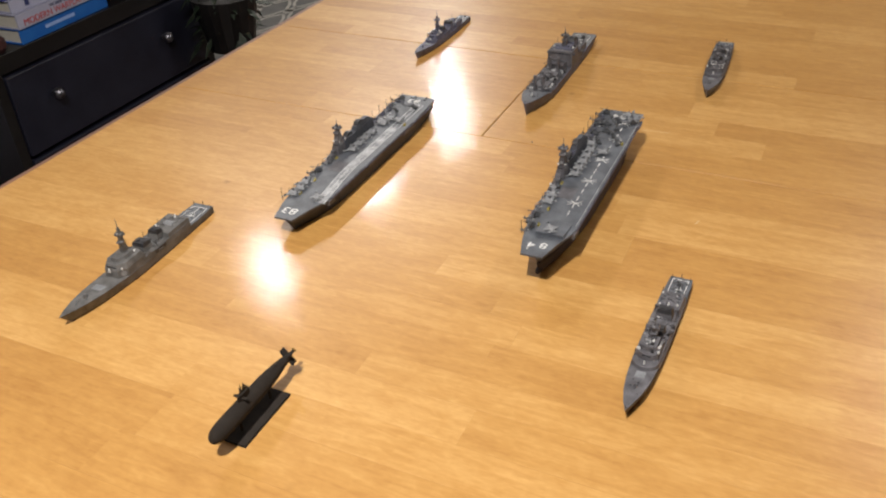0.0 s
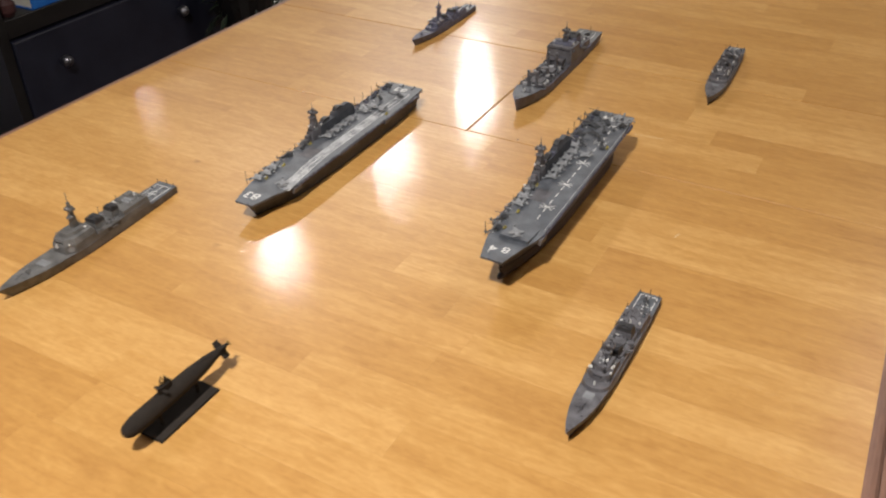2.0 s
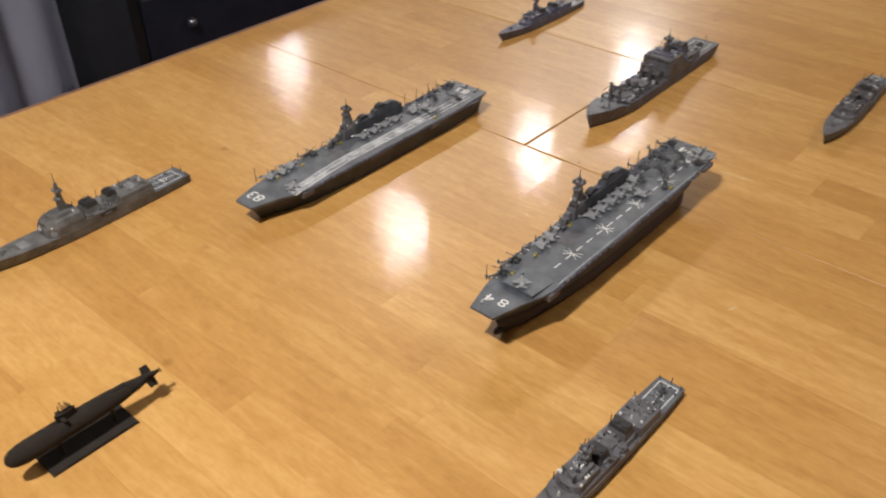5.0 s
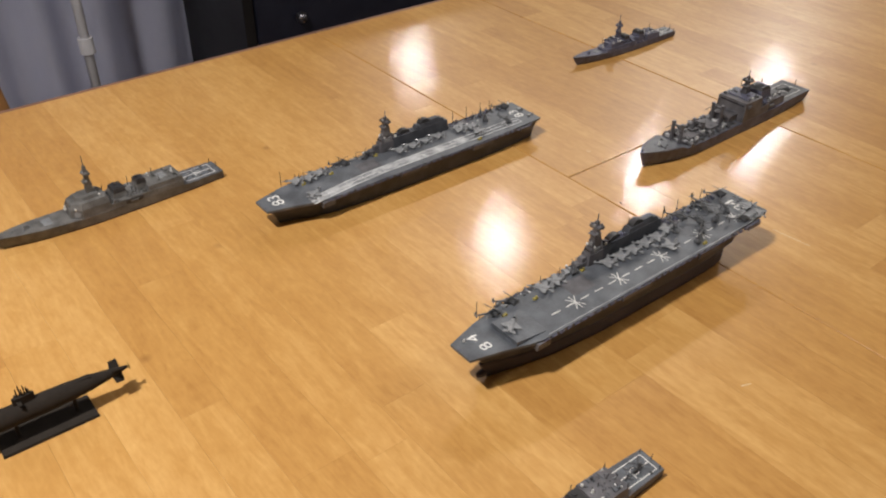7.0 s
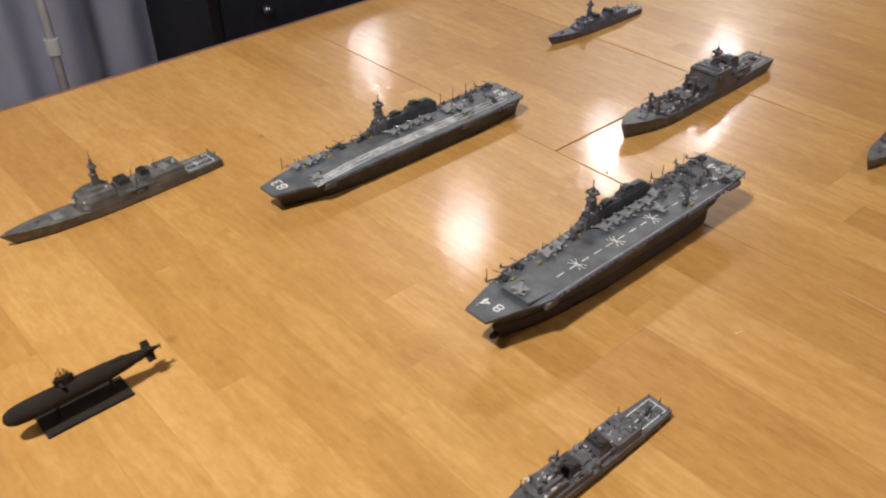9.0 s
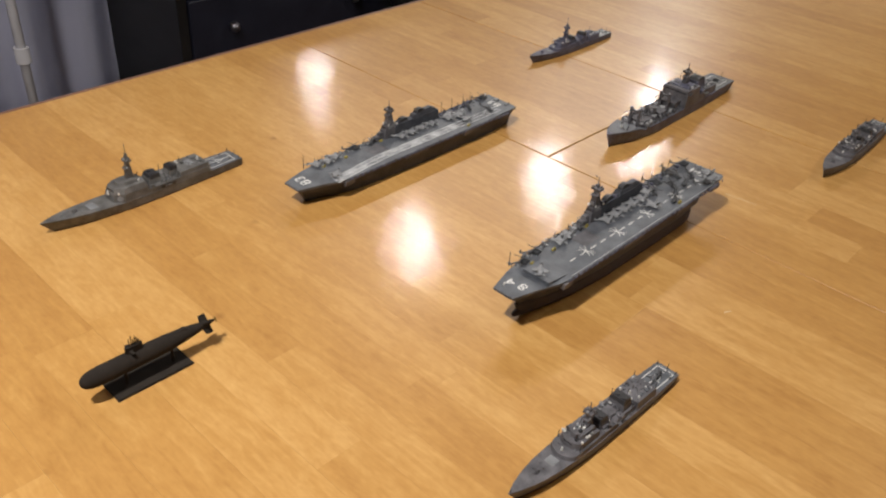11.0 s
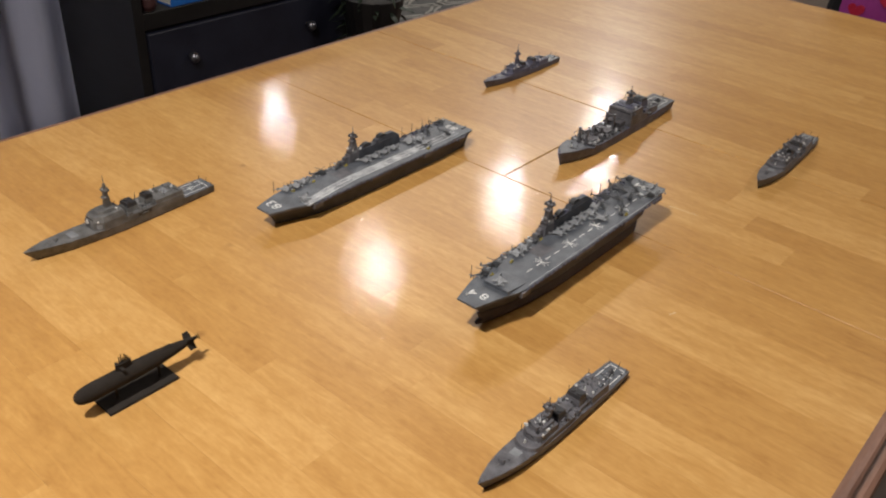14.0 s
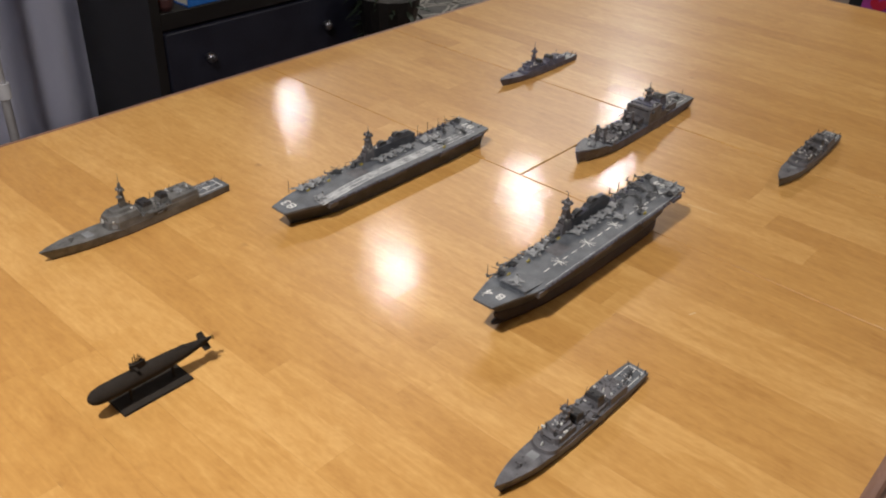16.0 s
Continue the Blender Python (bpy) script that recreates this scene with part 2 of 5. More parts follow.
def moulding(bm, a, b, out):
    """Moulded edge from a to b; out is the way off the table top, mitred at the ends."""
    prof = [(0, 0), (0.005, 0), (0.009, -0.001), (0.0115, -0.0035), (0.0115, -0.006), (0.0095, -0.009), (0.0095, -0.0125), (0.0125, -0.014),
            (0.0180, -0.015), (0.0220, -0.018), (0.0235, -0.023), (0.0205, -0.029), (0.012, -0.032), (0, -0.033)]
    a, b, out = Vector(a), Vector(b), Vector(out)
    along = (b - a).normalized()
    rows = [([bm.verts.new(p + out * o + along * (s * o) + Vector((0, 0, z))) for o, z in prof]) for p, s in ((a, -1), (b, 1))]
    for i in range(len(prof)):
        j = (i + 1) % len(prof)
        bm.faces.new((rows[0][i], rows[0][j], rows[1][j], rows[1][i]))
    bm.faces.new(rows[0]), bm.faces.new(rows[1][::-1])


C = [(-HALF, NEAR, TOP), (HALF, NEAR, TOP), (HALF, FAR, TOP), (-HALF, FAR, TOP)]
for i, out in enumerate(((0, -1, 0), (1, 0, 0), (0, 1, 0), (-1, 0, 0))):
    part("edge_moulding", made(moulding, C[i], C[(i + 1) % 4], out), edge_wood, table, "dark reddish-brown moulded table edge" if not i else "", 1)
part("underframe", made(bx, -HALF + 0.002, HALF - 0.002, NEAR + 0.002, FAR - 0.002, TOP - 0.032, TOP - 0.024), seam_dark, table, "", 1)
for x0, x1, y0, y1 in ((-0.43, -0.405, NEAR + 0.1, FAR - 0.1), (0.405, 0.43, NEAR + 0.1, FAR - 0.1), (-0.405, 0.405, NEAR + 0.1, NEAR + 0.125), (-0.405, 0.405, FAR - 0.125, FAR - 0.1)):
    part("apron", made(bx, x0, x1, y0, y1, TOP - 0.12, TOP - 0.033), edge_wood, table, "", 1)
for lx in (-0.41, 0.41):
    for ly in (NEAR + 0.12, FAR - 0.12):
        bm = bmesh.new()
        bx(bm, lx - 0.04, lx + 0.04, ly - 0.04, ly + 0.04, TOP - 0.2, TOP - 0.033)
        for z0, z1, r0, r1 in ((0.0, 0.06, 0.026, 0.034), (0.06, 0.3, 0.034, 0.044), (0.3, 0.5, 0.044, 0.03), (0.5, 0.55, 0.038, 0.038)):
            tube(bm, (lx, ly, z0), (lx, ly, z1), r0, r1, 16)
        part("leg", bm, edge_wood, table, "", 1)

# ---- models ----
HULL_N = 30


def lerp_rows(rows, s):
    """Values at s, eased between rows of (s, a, b, ...)."""
    xs = [r[0] for r in rows]
    return [float(np.interp(s, xs, [r[k] for r in rows])) for k in range(1, len(rows[0]))]


def hull_loft(bm, L, rows, rake, zs=(0.0, 0.35, 0.8, 1.0), mixes=(0.0, 0.45, 0.85, 1.0), flat=False):
    """Hull from rows of (s, half breadth of deck, of waterline, deck height): s 0 at the stem, 1 at the transom."""
    rings = []
    for i in range(HULL_N + 1):
        s = (i / HULL_N) ** 1.35
        hd, hw, zd = lerp_rows(rows, s)
        lean = rake * max(0.0, 1 - s / 0.3) ** 1.5
        side = []
        for z, k in zip(zs, mixes):
            side.append((hw + (hd - hw) * k, (s - 0.5) * L + lean * (1 if flat else 1 - z), zd * z))
        rings.append([bm.verts.new((-x, y, z)) for x, y, z in side] + [bm.verts.new((x, y, z)) for x, y, z in side[::-1]])
    for a, b in zip(rings, rings[1:]):
        for i in range(len(a)):
            j = (i + 1) % len(a)
            bm.faces.new((a[i], a[j], b[j], b[i]))
    bm.faces.new(rings[0]), bm.faces.new(rings[-1][::-1])


def deck_sheet(bm, L, rows, s0, s1, inset, lift, n=16):
    """Deck plate that follows the sheer, a little inside the hull's edge."""
    pts = []
    for i in range(n + 1):
        s = s0 + (s1 - s0) * i / n
        hd, hw, zd = lerp_rows(rows, s)
        pts.append((max(hd - inset, 0.2), (s - 0.5) * L, zd + lift))
    top = [(bm.verts.new((-x, y, z)), bm.verts.new((x, y, z))) for x, y, z in pts]
    low = [(bm.verts.new((-x, y, z - 0.6)), bm.verts.new((x, y, z - 0.6))) for x, y, z in pts]
    for i in range(n):
        bm.faces.new((top[i][0], top[i][1], top[i + 1][1], top[i + 1][0]))
        bm.faces.new((low[i][0], low[i + 1][0], low[i + 1][1], low[i][1]))
        for k in (0, 1):
            bm.faces.new((top[i][k], top[i + 1][k], low[i + 1][k], low[i][k]))
    bm.faces.new((*top[0], *low[0][::-1])), bm.faces.new((*top[-1], *low[-1][::-1]))


def strip(bm, x0, y0, x1, y1, w, z, h=0.12):
    """Painted stripe on a flat deck."""
    d = Vector((x1 - x0, y1 - y0, 0)).normalized()
    o = Vector((-d.y, d.x, 0)) * w / 2
    a, b = Vector((x0, y0, z)), Vector((x1, y1, z))
    lo = [bm.verts.new(p) for p in (a - o, b - o, b + o, a + o)]
    hi = [bm.verts.new(p.co + Vector((0, 0, h))) for p in lo]
    bm.faces.new(hi), bm.faces.new(lo[::-1])
    for i in range(4):
        bm.faces.new((lo[i], lo[(i + 1) % 4], hi[(i + 1) % 4], hi[i]))


def lettering(name, text, x, y, z, size, rz, mat, parent, squash=1.0, rx=0.0, scale=0.001, ry=0.0):
    cu = bpy.data.curves.new(name, "FONT")
    cu.body, cu.size, cu.align_x, cu.align_y, cu.extrude = text, size, "CENTER", "CENTER", 0.06 if scale != 1 else 0.0006
    tmp = bpy.data.objects.new(name, cu)
    me = bpy.data.meshes.new_from_object(tmp)
    bpy.data.objects.remove(tmp)
    me.transform(pose(x, y, z, rx, ry, rz) @ Matrix.Diagonal((squash, 1, 1, 1)))
    if scale != 1:
        me.transform(Matrix.Scale(scale, 4))
    me.materials.clear()
    me.materials.append(mat)
    ob = new(name, me)
    ob.parent = parent
    return ob


def fuselage_mesh(bm):
    """Body of a stealth fighter, 22 long, nose to -y."""
    body = [(-11, 0.2, 1.6, 0.2), (-8, 0.9, 2.0, 0.8), (-4, 1.6, 2.4, 1.1), (1, 2.2, 2.3, 1.1), (6, 2.0, 2.1, 1.0), (9.5, 1.1, 2.0, 0.8)]
    rings = [[bm.verts.new((w * math.cos(a), y, z + h * math.sin(a))) for a in (math.pi * k / 4 for k in range(8))] for y, w, z, h in body]
    for a, b in zip(rings, rings[1:]):
        for i in range(8):
            bm.faces.new((a[i], a[(i + 1) % 8], b[(i + 1) % 8], b[i]))
    bm.faces.new(rings[0]), bm.faces.new(rings[-1][::-1])


def wing_mesh(bm, s):
    prism(bm, [(s * 1.4, -2.2), (s * 7.4, 2.6), (s * 7.4, 4.2), (s * 1.4, 5.0)][::s], 2.1, 2.55)


def tailplane_mesh(bm, s):
    prism(bm, [(s * 1.0, 6.0), (s * 4.6, 8.8), (s * 4.6, 10.4), (s * 1.0, 9.8)][::s], 2.0, 2.35)


def fin_mesh(bm, s):
    tail = [(s * 1.4, 5.2, 2.4), (s * 1.4, 8.6, 2.4), (s * 3.1, 9.8, 6.2), (s * 3.1, 8.0, 6.2)]
    a = [bm.verts.new(p) for p in tail]
    b = [bm.verts.new((p[0] + 0.35, p[1], p[2])) for p in tail]
    bm.faces.new(a), bm.faces.new(b[::-1])
    for i in range(4):
        bm.faces.new((a[i], b[i], b[(i + 1) % 4], a[(i + 1) % 4]))


def wheel_mesh(bm, x, y):
    tube(bm, (x, y, 0), (x, y, 1.7), 0.45, n=5)


def canopy_mesh(bm):
    ball(bm, 0, -5.6, 2.9, 0.95, 0.75, 8, 5, 2.2)


def heli_mesh(bm):
    """Naval helicopter 20 long with its tail boom, nose to -y."""
    ball(bm, 0, -3, 2.7, 1.9, 1.0, 8, 6, 2.2)
    bx(bm, -1.1, 1.1, -4, 2, 3.6, 5.2, 0.3, 0.6)
    tube(bm, (0, 0.5, 3.0), (0, 11, 3.6), 1.0, 0.45)
    bx(bm, -0.25, 0.25, 10, 12, 3.2, 7.0, 0.05, 0.8, 1.0)
    bx(bm, -2.4, 2.4, 10.4, 11.6, 3.7, 4.0)
    for s in (-1, 1):
        bx(bm, s * 2.0 - 0.5, s * 2.0 + 0.5, -3.4, -1.2, 1.6, 2.4)
        tube(bm, (s * 1.6, -3.5, 0), (s * 1.6, -3.5, 2.0), 0.5, n=5)
    tube(bm, (0, 8.5, 0), (0, 8.5, 3.0), 0.35, n=5)
    tube(bm, (0, -1, 5.0), (0, -1, 6.4), 0.5, n=6)


def rotor_mesh(bm, spread=(0.6, 2.1, 3.8, 5.3)):
    for a in spread:
        bx(bm, -0.05, 0.05, 0, 0.1, 6.3, 6.4)
        strip(bm, 0, -1, 7.4 * math.cos(a), -1 + 7.4 * math.sin(a), 0.7, 6.3, 0.2)


def shared_mesh(name, bm, mat):
    bmesh.ops.recalc_face_normals(bm, faces=bm.faces)
    me = bpy.data.meshes.new(name)
    bm.to_mesh(me)
    bm.free()
    me.transform(Matrix.Scale(0.001, 4))
    me.materials.append(mat)
    return me


KIT = {
    "fighter": (shared_mesh("fighter", made(fuselage_mesh), jet_grey),
                [("canopy", shared_mesh("canopy", made(canopy_mesh), glass_dark))]
                + [(n, shared_mesh(n, made(fn, s), jet_grey)) for n, fn in (("wing", wing_mesh), ("tailplane", tailplane_mesh), ("tail_fin", fin_mesh)) for s in (-1, 1)]
                + [("wheel", shared_mesh("wheel", made(wheel_mesh, x, yy), jet_grey)) for x, yy in ((-1.8, 2), (1.8, 2), (0, -6.5))]),
    "helicopter": (shared_mesh("helicopter", made(heli_mesh), heli_grey), [("rotor", shared_mesh("rotor", made(rotor_mesh), black_paint))]),
}


def fitted(kind, parent, x, y, z, turn, k=1.0):
    """Deck aircraft; all of a kind share their meshes."""
    body, pieces = KIT[kind]
    ob = new(kind, body)
    ob.parent = parent
    ob.matrix_basis = pose(x * 0.001, y * 0.001, z * 0.001, 0, 0, turn) @ Matrix.Scale(k, 4)
    for name, me in pieces:
        new(name, me).parent = ob
    return ob


def dish_mast(parent, x, y, z0, z1, w, mat):
    """Tower mast: a tapering trunk, uneven platforms with sensor boxes, yards and a thin pole."""
    h = z1 - z0
    bm = bmesh.new()
    bx(bm, x - w * 1.15, x + w * 1.15, y - w * 1.6, y + w * 1.6, z0 - 0.5, z0 + 0.34 * h, w * 0.3, w * 0.5)
    bx(bm, x - w * 0.8, x + w * 0.8, y - w * 1.05, y + w * 1.05, z0 + 0.3 * h, z0 + 0.74 * h, w * 0.4, w * 0.55)
    mast = part("mast", bm, mat, parent)
    part("pole", made(tube, (x, y, z0 + 0.66 * h), (x, y, z1), 0.6, 0.3, 6), mat, mast)
    for f, rx, ry, dy, th in ((0.34, 1.2, 1.5, -0.5, 0.8), (0.53, 1.75, 1.3, 0.0, 2.2)):
        z, yc = z0 + f * h, y + dy * w
        bm = bmesh.new()
        bx(bm, x - w * rx, x + w * rx, yc - w * ry, yc + w * ry, z, z + th, 0.2, 0.2)
        tube(bm, (x - w * rx * 1.5, yc, z + th * 0.6), (x + w * rx * 1.5, yc, z + th * 0.6), 0.28, n=5)
        for sx, sy in ((-0.7, -0.4), (0.7, 0.4)):
            bx(bm, x + sx * w * rx - 0.9, x + sx * w * rx + 0.9, yc + sy * w * ry - 0.9, yc + sy * w * ry + 0.9, z + th - 0.1, z + th + 2.0 + sx, 0.25, 0.25)
        part("mast_platform", bm, mat, mast)
    part("sensor_dome", made(ball, x, y - w * 1.1, z0 + 0.53 * h + 2.6, 1.4, 1.1, 8, 6), ship_light, mast, "pale sensor dome", smooth=True)
    part("sensor_dome", made(ball, x + w * 0.95, y - w * 0.6, z0 + 0.32 * h + 1.9, 1.2, 1.1, 8, 6), ship_light, mast, smooth=True)
    return mast


def whip(bm, x, y, z, h, lean=0.0):
    tube(bm, (x, y, z), (x, y + lean, z + h), 0.42, 0.3, 5)


def funnel_mesh(bm, x, y, z0, z1, wx, wy, rake=1.0):
    bx(bm, x - wx, x + wx, y - wy, y + wy, z0, z1, wx * 0.18, wy * 0.12, wy * 0.12 + rake)


def funnel(parent, x, y, z0, z1, wx, wy, mat, cap=2.0):
    f = part("funnel", made(funnel_mesh, x, y, z0, z1, wx, wy), mat, parent)
    bm = bmesh.new()
    bx(bm, x - wx * 0.86, x + wx * 0.86, y - wy * 0.7, y + wy * 0.9, z1 - 0.1, z1 + cap, wx * 0.12, wy * 0.1)
    for s in (-0.4, 0.4):
        tube(bm, (x + s * wx, y, z1 + cap - 0.2), (x + s * wx, y, z1 + cap + 0.9), wx * 0.3, n=8)
    part("funnel_cap", bm, black_paint, f, "soot-black funnel top")
    return f


def gun(parent, x, y, z, k, mat):
    bm = bmesh.new()
    tube(bm, (x, y, z), (x, y, z + 0.8 * k), 1.7 * k, n=12)
    bx(bm, x - 1.4 * k, x + 1.4 * k, y - 1.6 * k, y + 1.7 * k, z + 0.7 * k, z + 3.0 * k, 0.5 * k, 0.3 * k, 1.0 * k)
    tube(bm, (x, y - 1.0 * k, z + 2.0 * k), (x, y - 6.6 * k, z + 2.9 * k), 0.32 * k, 0.22 * k, 6)
    return part("gun_turret", bm, mat, parent)


def ciws(parent, x, y, z, k=1.0):
    bm = bmesh.new()
    bx(bm, x - 0.9 * k, x + 0.9 * k, y - 0.9 * k, y + 0.9 * k, z, z + 1.4 * k, 0.2, 0.2)
    tube(bm, (x, y, z + 1.2 * k), (x, y, z + 3.1 * k), 0.75 * k, n=8)
    ball(bm, x, y, z + 3.1 * k, 0.75 * k, 1, 8, 6)
    tube(bm, (x, y - 0.5, z + 1.8 * k), (x, y - 2.4 * k, z + 2.0 * k), 0.25, n=5)
    return part("close_in_gun", bm, white_paint, parent, "white-domed close-in gun")


def radome(parent, x, y, z, r):
    bm = bmesh.new()
    tube(bm, (x, y, z), (x, y, z + r), r * 0.5, n=6)
    ball(bm, x, y, z + 1.5 * r, r, 1, 8, 6)
    return part("radome", bm, white_paint, parent, "small white radome", smooth=True)


def cells(parent, x, y, z, nx, ny, d, mat_top=None):
    """Block of vertical launch hatches."""
    bm = bmesh.new()
    bx(bm, x - nx * d / 2 - 0.4, x + nx * d / 2 + 0.4, y - ny * d / 2 - 0.4, y + ny * d / 2 + 0.4, z - 0.4, z + 0.25)
    for i in range(nx):
        for j in range(ny):
            cx, cy = x + (i - (nx - 1) / 2) * d, y + (j - (ny - 1) / 2) * d
            bx(bm, cx - d * 0.4, cx + d * 0.4, cy - d * 0.4, cy + d * 0.4, z + 0.2, z + 0.5, 0.06, 0.06)
    return part("launch_hatches", bm, mat_top or ship_light, parent, "pale grid of missile hatches")


def rails(parent, L, rows, s0, s1, n, h=1.3):
    """Thin deck-edge railing posts with a top wire, one part to each side."""
    for side in (-1, 1):
        bm = bmesh.new()
        last = None
        for i in range(n + 1):
            s = s0 + (s1 - s0) * i / n
            hd, hw, zd = lerp_rows(rows, s)
            p = (side * max(hd - 0.2, 0.1), (s - 0.5) * L, zd)
            q = (p[0], p[1], zd + h)
            tube(bm, p, q, 0.09, n=3)
            if last:
                tube(bm, last, q, 0.06, n=3)
            last = q
        part("railing", bm, ship_light, parent)


def boat(parent, x, y, z, k=1.0):
    bm = bmesh.new()
    hull_loft(bm, 8 * k, [(0, 0.1, 0.1, 1.5 * k), (0.3, 1.0 * k, 0.7 * k, 1.3 * k), (1, 0.9 * k, 0.8 * k, 1.2 * k)], 0.8)
    bmesh.ops.translate(bm, verts=bm.verts, vec=(x, y, z))
    return part("boat", bm, deck_light, parent)


def block(parent, name, mat, *boxes, label=""):
    bm = bmesh.new()
    for b in boxes:
        bx(bm, *b)
    return part(name, bm, mat, parent, label, bevel=0.00015)


def rounded_house(bm, hw, y0, y1, z0, z1, nose, k=0.9):
    """Deckhouse with a curved front that leans back a little."""
    arc = [(hw * math.sin(t), y0 + nose * (1 - math.cos(t))) for t in (math.pi / 2 * i / 6 for i in range(-6, 7))]
    ring = arc + [(hw, y1), (-hw, y1)]
    lo = [bm.verts.new((x, yy, z0)) for x, yy in ring]
    hi = [bm.verts.new((x * k, y1 + (yy - y1) * (0.5 + k / 2), z1)) for x, yy in ring]
    n = len(ring)
    bm.faces.new(lo[::-1]), bm.faces.new(hi)
    for i in range(n):
        bm.faces.new((lo[i], lo[(i + 1) % n], hi[(i + 1) % n], hi[i]))


def windows_band(parent, x0, x1, y, z, h, n):
    """Row of bridge windows across a front."""
    bm = bmesh.new()
    w = (x1 - x0) / n
    for i in range(n):
        bx(bm, x0 + (i + 0.12) * w, x0 + (i + 0.88) * w, y - 0.25, y + 0.3, z, z + h)
    return part("bridge_windows", bm, glass_dark, parent, "dark bridge windows")


def clutter(parent, spots, mat, seed, k=1.0, name="deck_fitting"):
    """Lockers, vents and reels of a deck, joined into one part."""
    rnd = random.Random(seed)
    bm = bmesh.new()
    for x, y, z in spots:
        c = rnd.random()
        w, l, h = (rnd.uniform(0.45, 1.4) * k for _ in range(3))
        if c < 0.55:
            bx(bm, x - w, x + w, y - l, y + l, z - 0.05, z + h * 1.5, 0.1, 0.1)
        elif c < 0.8:
            tube(bm, (x, y, z - 0.05), (x, y, z + 1.6 * h), 0.5 * k, 0.45 * k, 7)
        else:
            tube(bm, (x - w, y, z + 0.5 * k), (x + w, y, z + 0.5 * k), 0.5 * k, n=7)
    return tagged(part(name, bm, mat, parent), "", "", "", "stuff")


def scatter(rnd, n, x0, x1, y0, y1, z):
    return [(rnd.uniform(x0, x1), rnd.uniform(y0, y1), z) for _ in range(n)]


def busy(parent, w, y0, y1, z, n, seed, mat, k=1.0):
    """Uneven mix of lockers, vents, dark gear and short aerials over one deck level."""
    rnd = random.Random(seed)
    clutter(parent, scatter(rnd, n, -w, w, y0, y1, z), mat, seed + 1, 1.5 * k, "locker")
    clutter(parent, scatter(rnd, n // 2, -w, w, y0, y1, z), black_paint, seed + 2, 1.3 * k, "dark_gear")
    clutter(parent, scatter(rnd, n // 5, -w, w, y0, y1, z), ship_light, seed + 3, 1.1 * k, "vent")
    clutter(parent, scatter(rnd, n // 14 + 1, -w, w, y0, y1, z + 0.6), white_paint, seed + 4, 0.8 * k, "deck_gear")
    for i in range(max(2, n // 7)):
        part("short_aerial", made(whip, rnd.uniform(-w, w), rnd.uniform(y0, y1), z, rnd.uniform(3, 6) * k, rnd.uniform(-0.8, 0.8)), rnd.choice((mat, black_paint)), parent)


def heli_spot(parent, x, y, z, w, l, mat=None):
    """Landing-deck outline and centre cross."""
    bm = bmesh.new()
    for a in ((-w, -l, w, -l), (-w, l, w, l), (-w, -l, -w, l), (w, -l, w, l), (0, -l, 0, l), (-w * 0.7, -l * 0.2, w * 0.7, -l * 0.2)):
        strip(bm, x + a[0], y + a[1], x + a[2], y + a[3], 0.75, z)
    for i in range(10):
        a0, a1 = 2 * math.pi * i / 10, 2 * math.pi * (i + 1) / 10
        strip(bm, x + 3.2 * math.cos(a0), y + 3.2 * math.sin(a0), x + 3.2 * math.cos(a1), y + 3.2 * math.sin(a1), 0.6, z + 0.02)
    return part("deck_marking", bm, mat or white_paint, parent, "white landing-deck lines")


def warship_rows(B, zb, zm, za, step=0.8):
    h = B / 2
    return [(0, 0.25, 0.15, zb), (0.05, h * 0.34, h * 0.12, zb * 0.97 + zm * 0.03), (0.12, h * 0.63, h * 0.36, zb * 0.8 + zm * 0.2), (0.2, h * 0.83, h * 0.6, zb * 0.55 + zm * 0.45),
            (0.3, h * 0.93, h * 0.76, zb * 0.25 + zm * 0.75), (0.42, h, h * 0.92, zm), (0.6, h, h * 0.95, zm), (step - 0.01, h * 0.97, h * 0.9, zm), (step + 0.01, h * 0.96, h * 0.9, za),
            (0.93, h * 0.9, h * 0.84, za), (1, h * 0.84, h * 0.78, za)]


